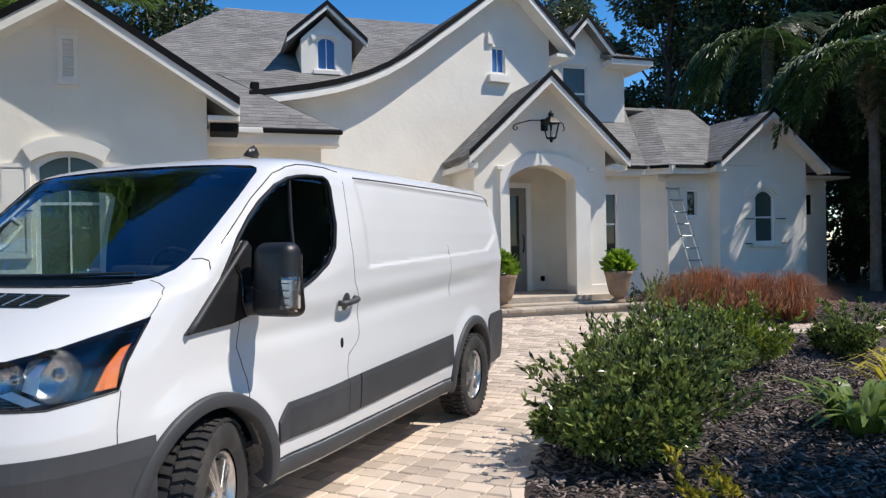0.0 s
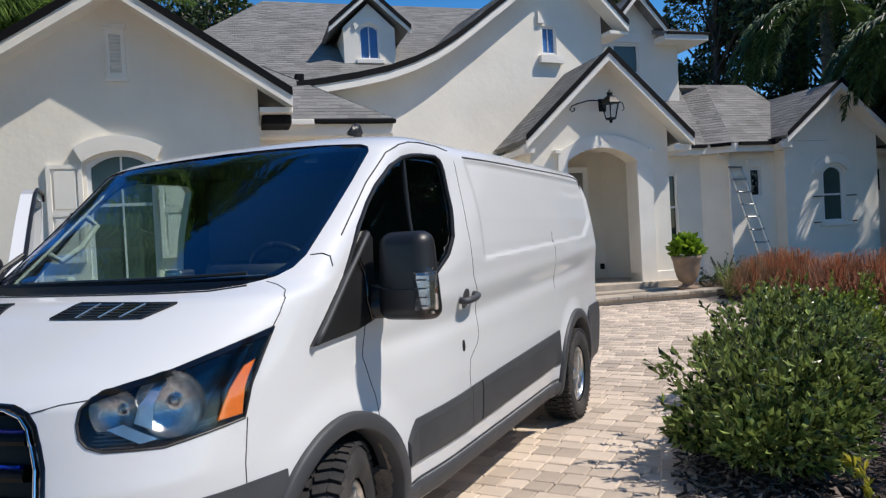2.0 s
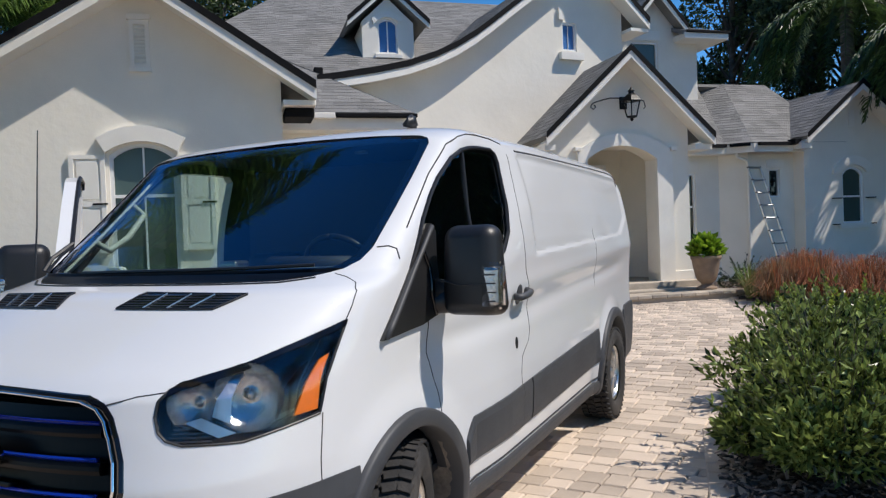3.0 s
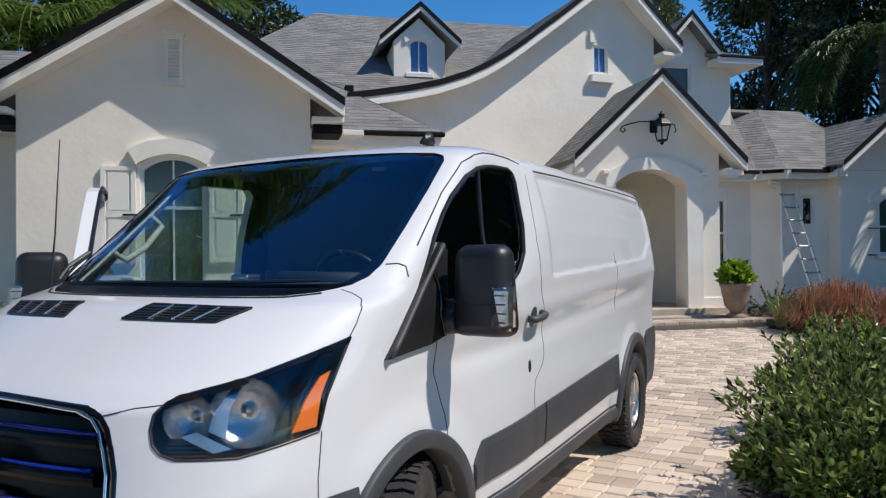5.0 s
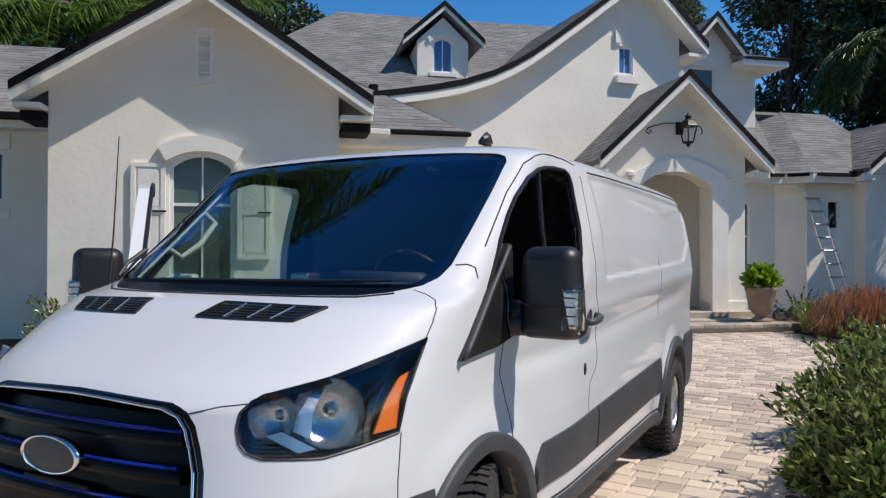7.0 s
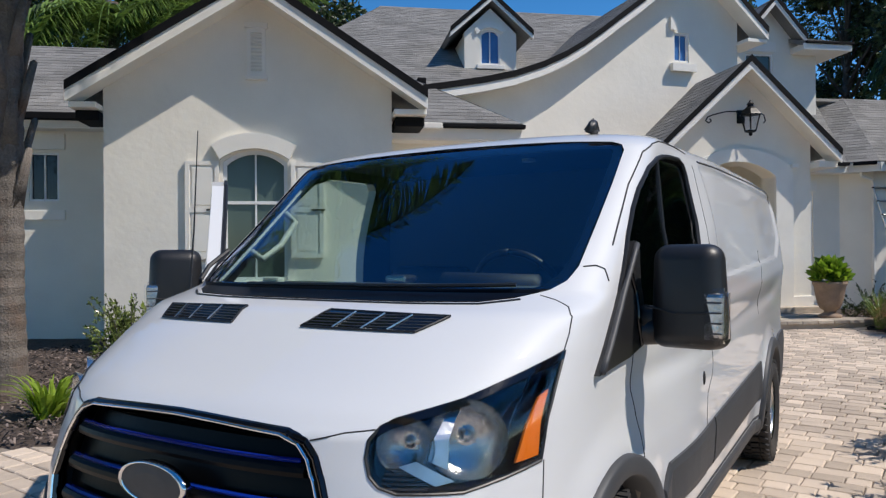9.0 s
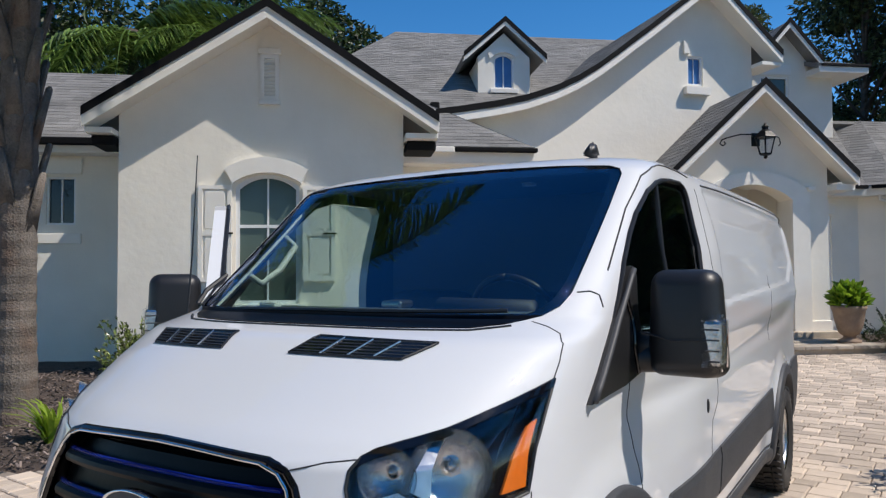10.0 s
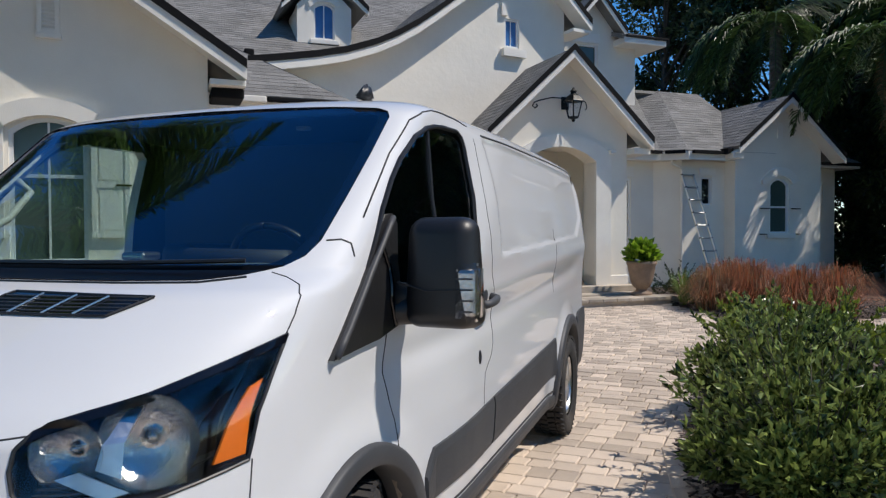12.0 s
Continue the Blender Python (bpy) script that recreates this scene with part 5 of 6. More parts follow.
opened = part("passenger_door", prism(lean(o, 0.0), Vector((0, -0.07, 0)), [lean(h, 0.0)]), M_PAINT, van, "open passenger door seen edge-on")
opened.matrix_basis = DM
part("door_seal", tube(lean(dense(o[:6], 4), -0.072), 0.012, 6), M_BLACKPL, opened)
part("door_card", prism([Vector((0.05, -0.072, 1.22)), Vector((1.16, -0.072, 1.25)), Vector((1.14, -0.072, 0.55)), Vector((0.55, -0.072, 0.52)), Vector((0.24, -0.072, 0.80))], Vector((0, -0.03, 0))), M_INSIDE, opened)
part("door_glass", prism(lean(h, -0.03), Vector((0, -0.004, 0))), M_DARKGLASS, opened).visible_shadow = False
mir = mirror(opened, Matrix.Translation((0.20, 0.12, 1.34)) @ Matrix(((-1, 0, 0, 0), (0, 1, 0, 0), (0, 0, 1, 0), (0, 0, 0, 1))))


# ---- plants ----
M_BUSH = leaf_mat("glossy_shrub_leaf", (0.018, 0.040, 0.012), (0.36, 0.44, 0.12), 0.25)
M_BUSHY = leaf_mat("yellow_green_leaf", (0.08, 0.14, 0.018), (0.40, 0.48, 0.07), 0.35)
M_TREE = leaf_mat("tree_leaf", (0.010, 0.022, 0.008), (0.07, 0.11, 0.025), 0.45)
M_TREE2 = leaf_mat("pale_tree_leaf", (0.02, 0.035, 0.012), (0.16, 0.19, 0.07), 0.45)
M_PALM = leaf_mat("palm_leaflet", (0.035, 0.085, 0.014), (0.22, 0.34, 0.07), 0.35, 0.35)
# darker copy of M_PALM; the shade on the right-hand palms is in its colour
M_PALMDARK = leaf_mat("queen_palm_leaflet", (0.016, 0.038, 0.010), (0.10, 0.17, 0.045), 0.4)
M_DEAD = leaf_mat("dead_palm_leaflet", (0.14, 0.085, 0.04), (0.38, 0.26, 0.13), 0.7)
M_RED = leaf_mat("red_grass_blade", (0.22, 0.05, 0.02), (0.70, 0.27, 0.12), 0.5, 0.35)
M_TAN = leaf_mat("tan_grass_blade", (0.16, 0.09, 0.045), (0.48, 0.33, 0.18), 0.6)
M_URNLEAF = leaf_mat("urn_leaf", (0.07, 0.18, 0.01), (0.33, 0.50, 0.04), 0.35, 0.4)
M_YELLOW = leaf_mat("yellow_strap_leaf", (0.38, 0.34, 0.03), (0.72, 0.62, 0.07), 0.4, 0.4)
M_BROM = leaf_mat("bromeliad_leaf", (0.05, 0.11, 0.018), (0.30, 0.40, 0.10), 0.35, 0.35)
M_FERN = leaf_mat("fern_leaf", (0.11, 0.22, 0.015), (0.42, 0.58, 0.06), 0.4, 0.4)
M_BARK = mat("bark", (0.10, 0.08, 0.065), 0.95, var=0.35, scale=6, fine=40, bump=1.0)
M_PALMBARK = mat("palm_bark", (0.15, 0.128, 0.108), 0.95, var=0.4, scale=5, fine=50, bump=0.8, dirt=(0.16, 0.08, 0.045), dirt_amt=0.6)
M_TERRA = mat("urn_terracotta", (0.30, 0.21, 0.145), 0.85, var=0.2, scale=7, fine=90, bump=0.3, dirt=(0.18, 0.14, 0.11), dirt_amt=0.4)
M_IRON = mat("black_iron", (0.012, 0.012, 0.012), 0.4, metal=0.6, var=0.2, bump=0.1)
M_ALU = mat("brushed_aluminium", (0.62, 0.63, 0.64), 0.35, metal=1.0, var=0.06, scale=20, bump=0.05)


def raw(name, verts, faces, material, parent=None, label="", smooth=False):
    me = bpy.data.meshes.new(name)
    me.from_pydata([tuple(v) for v in verts], [], faces)
    me.materials.append(material)
    if smooth:
        me.shade_smooth()
    ob = new(name, me)
    if parent:
        ob.parent = parent
    if label:
        ob["label"] = label
    return ob


def leaves(pts, dirs, length, width, rng, fold=0.25):
    """Folded pointed leaves at the points, each pointing along its direction."""
    n = len(pts)
    d = dirs / np.linalg.norm(dirs, axis=1)[:, None]
    r = rng.normal(size=(n, 3))
    s = np.cross(d, r)
    s /= np.linalg.norm(s, axis=1)[:, None] + 1e-9
    up = np.cross(s, d)
    L = (length * rng.uniform(0.6, 1.3, n))[:, None]
    W = (width * rng.uniform(0.7, 1.2, n))[:, None]
    mid = pts + d * L * 0.5
    V = np.stack([pts, mid + s * W * 0.5 + up * W * fold, pts + d * L - up * L * 0.12, mid - s * W * 0.5 + up * W * fold], axis=1).reshape(-1, 3)
    F = []
    for i in range(n):
        a = 4 * i
        F += [(a, a + 1, a + 2), (a, a + 2, a + 3)]
    return V, F


def shrub(name, x, y, r, h, n, material, label, category="shrub", seed=1, leaf=0.075, clumps=14, spread=1.0):
    rng = np.random.default_rng(seed)
    z0 = ground_z(x, y)
    ob = thing(name, pose(x, y, z0), label, category)
    P, D = [], []
    stems = bmesh.new()
    for c in range(clumps):
        a = rng.uniform(0, math.tau)
        rr = r * math.sqrt(rng.uniform(0, 1)) * 0.75
        top = h * (1 - 0.45 * (rr / r) ** 2) * rng.uniform(0.8, 1.1)
        cx, cy, cz = rr * math.cos(a), rr * math.sin(a), top * rng.uniform(0.45, 0.72)
        cr = np.array([r * 0.36, r * 0.36, top * 0.33]) * rng.uniform(0.65, 1.15)
        m = n // clumps
        v = rng.normal(size=(m, 3))
        v /= np.linalg.norm(v, axis=1)[:, None]
        k = rng.uniform(0.45, 1.0, m) ** 0.5
        P.append(np.array([cx, cy, cz]) + v * cr * k[:, None])
        D.append(v + np.array([0, 0, 0.55]) + rng.normal(size=(m, 3)) * 0.45)
        tube([(cx * 0.1, cy * 0.1, -0.05), (cx * 0.5, cy * 0.5, cz * 0.5), (cx, cy, cz)], 0.012, 5, stems, 0.005)
    for t in range(int(clumps * 3 * spread)):      # shoots that stand out of the outline
        a, e = rng.uniform(0, math.tau), rng.uniform(0.1, 1.3)
        b = np.array([math.cos(a) * math.cos(e) * r * 0.75, math.sin(a) * math.cos(e) * r * 0.75, h * (0.45 + 0.42 * math.sin(e))])
        out = np.array([math.cos(a) * math.cos(e), math.sin(a) * math.cos(e), 0.8 * math.sin(e) + 0.35])
        L = rng.uniform(0.12, 0.36) * (0.6 + r * 0.5)
        tip = b + out * L
        tube([tuple(b * 0.7), tuple(b), tuple(tip)], 0.004, 4, stems, 0.002)
        m = 16
        s = rng.uniform(0, 1, m)
        P.append(b + out * L * s[:, None])
        D.append(np.tile(out, (m, 1)) * 0.7 + rng.normal(size=(m, 3)) * 0.6 + np.array([0, 0, 0.3]))
    P, D = np.concatenate(P), np.concatenate(D)
    keep = P[:, 2] > 0.02
    V, F = leaves(P[keep], D[keep], leaf, leaf * 0.52, rng)
    tagged(raw("foliage", V, F, material, ob), kind="stuff")
    part("stem", stems, M_BARK, ob)
    return ob


def blades(name, x, y, r, h, n, mats, label, category, seed=1, width=0.009, droop=0.6, z0=None):
    """A clump of arching blades; mats: the share and material of each kind."""
    rng = np.random.default_rng(seed)
    ob = thing(name, pose(x, y, ground_z(x, y) if z0 is None else z0), label, category)
    for share, material in mats:
        V, F = [], []
        for i in range(int(n * share)):
            a = rng.uniform(0, math.tau)
            b = np.array([math.cos(a), math.sin(a)]) * rng.uniform(0, 0.35) * r
            out = np.array([math.cos(a + rng.normal() * 0.5), math.sin(a + rng.normal() * 0.5)])
            lean = rng.uniform(0.12, 1.0)
            H, R = (h * rng.uniform(0.55, 1.1), r * rng.uniform(0.3, 1.1)) if n < 150 else (h * (1.12 - 0.72 * lean ** 1.5) * rng.uniform(0.72, 1.12), r * lean * rng.uniform(0.85, 1.1))
            side = np.array([-out[1], out[0]])
            k0 = len(V)
            for j in range(5):
                t = j / 4
                p = b + out * R * t ** 1.4
                z = H * (math.sin(t * math.pi * droop) / math.sin(min(math.pi / 2, math.pi * droop)))
                w = width * (1 - t * 0.85)
                V += [(p[0] - side[0] * w, p[1] - side[1] * w, z), (p[0] + side[0] * w, p[1] + side[1] * w, z)]
            F += [(k0 + 2 * j, k0 + 2 * j + 1, k0 + 2 * j + 3, k0 + 2 * j + 2) for j in range(4)]
        if n < 150:
            for k in range(len(V) // 10):
                raw("leaf", V[10 * k:10 * k + 10], [(2 * j, 2 * j + 1, 2 * j + 3, 2 * j + 2) for j in range(4)], material, ob, smooth=True)
        else:
            tagged(raw("blades", V, F, material, ob), kind="stuff")
    return ob


def tree(x, y, h, r, n, material, seed, label="tall dark evergreen tree behind the house", base=0.35, leaf=0.22, blobs=26, trunk=0.22):
    rng = np.random.default_rng(seed)
    z0 = ground_z(x, y) - 0.1
    ob = thing("tree", pose(x, y, z0), label, "tree")
    tr = tube([(0, 0, 0), (rng.normal() * 0.15, rng.normal() * 0.15, h * 0.35), (rng.normal() * 0.3, rng.normal() * 0.3, h * 0.9)], trunk, 10, r_end=trunk * 0.25)
    P, D = [], []
    for c in range(blobs):
        t = (c + rng.uniform(0, 1)) / blobs
        z = h * (base + (1 - base) * t)
        lim = r * math.sin(math.pi * (0.18 + 0.80 * t)) ** 0.8
        a = rng.uniform(0, math.tau)
        rr = lim * math.sqrt(rng.uniform(0.05, 1))
        c0 = np.array([rr * math.cos(a), rr * math.sin(a), z])
        tube([(0, 0, z * 0.75), tuple(c0 * np.array([0.5, 0.5, 0.93])), tuple(c0)], trunk * 0.3, 5, tr, 0.02)
        m = n // blobs
        v = rng.normal(size=(m, 3))
        v /= np.linalg.norm(v, axis=1)[:, None]
        k = rng.uniform(0.2, 1.0, m) ** 0.45
        cr = np.array([r * 0.40, r * 0.40, h * 0.085]) * rng.uniform(0.6, 1.25)
        P.append(c0 + v * cr * k[:, None])
        D.append(v * 0.6 + rng.normal(size=(m, 3)) * 0.7 + np.array([0, 0, -0.35]))
    V, F = leaves(np.concatenate(P), np.concatenate(D), leaf, leaf * 0.45, rng)
    tagged(raw("crown", V, F, material, ob), kind="stuff")
    part("trunk", tr, M_BARK, ob, smooth=True)
    return ob


def frond_mesh(length, seed, droop=0.55, leaflets=95, ll=0.55):
    """One feather frond along +x: a rachis with hanging leaflets on both sides."""
    rng = np.random.default_rng(seed)
    V, F, R = [], [], []
    for i in range(13):
        t = i / 12
        R.append((length * (t - 0.16 * droop * t * t * t), 0, length * (0.42 * t - droop * t * t * 1.05)))
    for i in range(leaflets):
        t = 0.12 + 0.88 * i / leaflets
        p = np.array([length * (t - 0.16 * droop * t ** 3), 0, length * (0.42 * t - droop * t * t * 1.05)])
        L = ll * math.sin(math.pi * min(0.97, 0.12 + 0.86 * t)) ** 0.6 * rng.uniform(0.8, 1.1)
        for sgn in (-1, 1):
            d = np.array([0.45 + 0.15 * rng.normal(), sgn * 0.7, -0.25 + 0.25 * rng.normal()])
            d /= np.linalg.norm(d)
            w = np.array([0.014, 0, 0.007])
            k = len(V)
            m1, m2 = p + d * L * 0.5 + np.array([0, 0, -0.06 * L]), p + d * L * 0.92 + np.array([0, 0, -0.45 * L])
            V += [p - w, p + w, m1 + w * 1.3, m1 - w * 1.3, m2]
            F += [(k, k + 1, k + 2, k + 3), (k + 3, k + 2, k + 4)]
    return V, F, R


def palm(x, y, h, seed, fronds=18, length=2.6, trunk=0.19, label="feather palm with a grey ringed trunk", boots=False, hang=0.45, dead=0, leaf=None):
    rng = np.random.default_rng(seed)
    ob = thing("palm_tree", pose(x, y, ground_z(x, y)), label, "palm")
    prof = []
    n = int(h / 0.085)
    for i in range(n + 1):
        z = h * i / n
        rr = trunk * (1.18 - 0.25 * min(1, z / 1.2)) * (1 + 0.035 * math.sin(i * math.pi)) + (0.009 if i % 2 else 0)
        prof.append((rr, z - 0.15))
    part("trunk", lathe(prof, 18), M_PALMBARK, ob, smooth=False)
    if boots:
        for k in range(26):
            a, z = k * 2.4, 2.2 + k * 0.11
            mm = Matrix.Rotation(a, 4, "Z") @ Matrix.Translation((trunk * 0.98, 0, z)) @ Matrix.Rotation(radians(10), 4, "Y")
            bm = bmesh.new()
            bmesh.ops.create_cube(bm, size=1, matrix=mm @ Matrix.Diagonal((0.06, 0.17, 0.62, 1)))
            for v in bm.verts:
                loc = mm.inverted() @ v.co
                if loc.z > 0:
                    v.co = mm @ Vector((loc.x + 0.05, loc.y * 0.35, loc.z))
            bmesh.ops.bevel(bm, geom=bm.edges[:], offset=0.015, segments=2, affect="EDGES")
            part("leaf_base", bm, M_PALMBARK, ob, smooth=True)
    kinds = []
    for k in range(3):
        V, F, R = frond_mesh(length, seed * 7 + k, hang + 0.12 * k)
        me = bpy.data.meshes.new("frond")
        bm = tube(R, 0.022, 5, r_end=0.006)
        base = len(bm.verts)
        vs = [bm.verts.new(tuple(v)) for v in V]
        for f in F:
            bm.faces.new([vs[i] for i in f])
        bm.to_mesh(me)
        bm.free()
        me.materials.append(leaf or M_PALM)
        kinds.append(me)
    for i in range(dead):
        me = kinds[i % 3].copy()
        me.materials.clear()
        me.materials.append(M_DEAD)
        o = new("dead_frond", me)
        o.parent = ob
        o.matrix_basis = Matrix.Translation((0, 0, h - 0.45)) @ Matrix.Rotation(i * 2.2, 4, "Z") @ Matrix.Rotation(radians(62), 4, "Y") @ Matrix.Scale(0.6, 4)
    for i in range(fronds):
        o = new("frond", kinds[i % 3])
        o.parent = ob
        el = -70 + 120 * ((i * 0.618) % 1.0)
        o.matrix_basis = Matrix.Translation((0, 0, h - 0.2)) @ Matrix.Rotation(i * 2.399, 4, "Z") @ Matrix.Rotation(radians(-el * 0.55), 4, "Y")
    return ob


# shrubs of the right-hand bed
shrub("shrub", 1.32, 5.02, 0.76, 0.68, 13500, M_BUSH, "dense dark glossy shrub beside the drive", seed=3, clumps=20, leaf=0.064, spread=1.7)
shrub("shrub", 1.95, 6.6, 0.68, 0.74, 11000, M_BUSH, "dense dark glossy shrub beside the drive", seed=4, clumps=20, leaf=0.062, spread=1.7)
shrub("shrub", 2.55, 7.6, 0.66, 0.74, 9000, M_BUSH, "dense green shrub beside the drive", seed=5, clumps=16, leaf=0.055)
shrub("shrub", 3.35, 8.3, 0.62, 0.68, 4600, M_BUSHY, "light yellow-green shrub in the bed", seed=6, clumps=12, leaf=0.06)
shrub("shrub", 3.2, 9.4, 0.56, 0.52, 3500, M_BUSHY, "light yellow-green shrub near the path", seed=7, clumps=12)
shrub("shrub", 5.0, 8.9, 0.46, 0.52, 2600, M_BUSH, "small green shrub standing in mulch", seed=8, clumps=10)
shrub("shrub", 7.4, 10.9, 0.7, 0.30, 3000, M_BUSHY, "low light green ground plant", seed=18, clumps=12)
for i, (x, y, s) in enumerate(((1.38, 4.12, 0.14), (1.60, 4.10, 0.11))):
    shrub("seedling", x, y, s * 0.7, 0.09, 90, M_YELLOW, "small yellow-leaved plant in dark mulch", "plant", seed=20 + i, leaf=0.06, clumps=4, spread=0.4)
blades("bromeliad", 3.22, 5.50, 0.66, 0.36, 84, ((1.0, M_BROM),), "broad strap-leaved green bromeliad in mulch", "plant", 31, width=0.046, droop=0.68)
blades("bromeliad", 3.98, 6.20, 0.50, 0.46, 80, ((1.0, M_YELLOW),), "yellow strap-leaved bromeliad in mulch", "plant", 32, width=0.034, droop=0.66)
# red grasses before the right wing
for i, (x, y, s) in enumerate(((4.42, 13.55, 0.88), (5.02, 13.25, 1.0), (5.6, 12.95, 0.95), (6.12, 12.65, 0.98), (4.95, 14.0, 1.0))):
    blades("fountain_grass", x, y, 0.85 * s, 0.80 * s, 1300, ((0.72, M_RED), (0.28, M_TAN)) if i else ((0.35, M_RED), (0.65, M_TAN)), "arching red-brown fountain grass clump", "grass clump", 40 + i, width=0.0055, droop=0.76)
shrub("shrub", 4.35, 15.0, 0.45, 0.6, 2600, M_TREE, "low dark shrub under the window", seed=51, leaf=0.045, clumps=8)
blades("flax_plant", 4.25, 14.3, 0.40, 0.62, 90, ((1.0, M_PALM),), "upright green strap-leaved plant", "plant", 52, width=0.016, droop=0.45)
# left bed
shrub("shrub", -5.95, 8.3, 0.42, 0.92, 2600, M_BUSH, "open shrub with pinkish tips by the wall", seed=61, leaf=0.05, clumps=10)
shrub("shrub", -5.35, 8.35, 0.48, 0.74, 2800, M_BUSHY, "low yellow-green shrub by the wall", seed=62, clumps=10)
shrub("shrub", -4.75, 8.9, 0.45, 0.66, 2200, M_BUSHY, "low yellow-green shrub by the wall", seed=63, clumps=10)
blades("fern", -5.75, 6.75, 0.36, 0.36, 70, ((1.0, M_FERN),), "bright green fern in bark mulch", "fern", 64, width=0.03, droop=0.5)

# palms
palm(-6.62, 7.25, 7.1, 71, 40, 3.2, 0.18, "feather palm with a rough grey trunk beside the house", boots=True, hang=0.62)
palm(-9.6, 17.0, 7.4, 72, 24, 3.2)
palm(-11.2, 15.9, 7.2, 78, 44, 3.5, label="full feather palm behind the low wing", hang=0.85)
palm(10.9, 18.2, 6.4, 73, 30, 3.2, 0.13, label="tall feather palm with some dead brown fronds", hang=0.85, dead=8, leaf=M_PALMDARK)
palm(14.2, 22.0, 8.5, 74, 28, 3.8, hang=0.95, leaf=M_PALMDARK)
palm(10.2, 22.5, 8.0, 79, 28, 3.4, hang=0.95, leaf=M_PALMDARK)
# added out of view, to be mirrored in the windscreen
palm(-5.2, -3.0, 6.5, 75, 22, 3.0, label="unseen feather palm added behind the viewer")
# woods behind the house
for i, (x, y, h, r, m) in enumerate(((9.5, 30, 13, 3.2, M_TREE2), (13.5, 29, 15, 3.6, M_TREE), (18, 30, 17, 4.6, M_TREE), (15.5, 24.5, 12, 3.4, M_TREE), (20, 24, 15, 4.4, M_TREE), (25, 27, 16, 5, M_TREE), (17.5, 19.5, 10, 3.2, M_TREE),
                                     (22.5, 18, 12, 4.2, M_TREE), (28, 21, 15, 5, M_TREE), (-13, 25, 12.5, 3.6, M_TREE), (-10.2, 27, 11.5, 2.8, M_TREE), (-17, 20, 12, 4, M_TREE), (-20, 12, 12, 4.5, M_TREE), (32, 30, 18, 6, M_TREE), (15.5, 16.5, 9.5, 2.8, M_TREE), (18.5, 13.5, 10, 3.2, M_TREE), (23, 12.5, 12, 4, M_TREE), (6.5, 36, 13.5, 3.5, M_TREE2))):
    tree(x, y, h, r, 20000 if i < 9 or i > 13 else 10000, m, 100 + i, base=0.12 if i > 13 else 0.3, leaf=0.27)
for i, (x, y, h, r) in enumerate(((14.0, 21.2, 8, 2.0), (15.4, 25.6, 11, 3.0), (13.4, 23.6, 8, 2.0), (11.9, 28.0, 10.5, 2.8))):
    tree(x, y, h, r, 12000, M_TREE, 180 + i, "dark bushy evergreen behind the palm", base=0.06, leaf=0.22)
for i, (x, y) in enumerate(((13.6, 20.4), (14.5, 18.8), (16.0, 17.2), (12.2, 17.6), (14.0, 16.0), (16.5, 14.0), (18.5, 11.5), (20, 15.5), (18, 19), (22, 20))):
    shrub("understorey_shrub", x, y, 1.5, 2.2 - 0.1 * i, 3500, M_TREE, "dark undergrowth below the trees", "shrub", seed=130 + i, leaf=0.13, clumps=14, spread=0.5)
# unseen trees added beside and behind the viewer; the first shades the bed
for i, (x, y, h, r) in enumerate(((7.3, 3.2, 7.2, 1.75), (13, -2, 12, 4), (3, -14, 12, 4.5), (-9, -13, 13, 5), (-16, -2, 12, 4.5), (12, -12, 13, 5))):
    tree(x, y, h, r, 9000 if i else 3800, M_TREE, 150 + i, "unseen broad-leaved tree beside the drive", base=0.45)


# ---- urns, lantern, ladder ----
def urn(u, v, seed):
    p = HM @ Vector((u, v, 0.252))
    ob = thing("urn", Matrix.Translation(p), "terracotta urn on the step planted with bright leaves", "planter", "urns by the entrance")
    prof = [(0.001, 0.0), (0.19, 0.0), (0.19, 0.05), (0.15, 0.07), (0.10, 0.10), (0.10, 0.13), (0.16, 0.17), (0.20, 0.25), (0.235, 0.40), (0.262, 0.57), (0.285, 0.60), (0.29, 0.65), (0.265, 0.66), (0.25, 0.64), (0.24, 0.58), (0.001, 0.58)]
    part("pot", lathe(prof, 32), M_TERRA, ob, smooth=True)
    rng = np.random.default_rng(seed)
    n = 420
    v_ = rng.normal(size=(n, 3))
    v_ /= np.linalg.norm(v_, axis=1)[:, None]
    v_[:, 2] = abs(v_[:, 2])
    P = np.array([0, 0, 0.66]) + v_ * np.array([0.26, 0.26, 0.36]) * rng.uniform(0.4, 1, n)[:, None]
    V, F = leaves(P, v_ + rng.normal(size=(n, 3)) * 0.5 + np.array([0, 0, 0.5]), 0.17, 0.11, rng, 0.15)
    raw("foliage", V, F, M_URNLEAF, ob)
    return ob


urn(7.98, 12.98, 1)
urn(5.42, 12.98, 2)


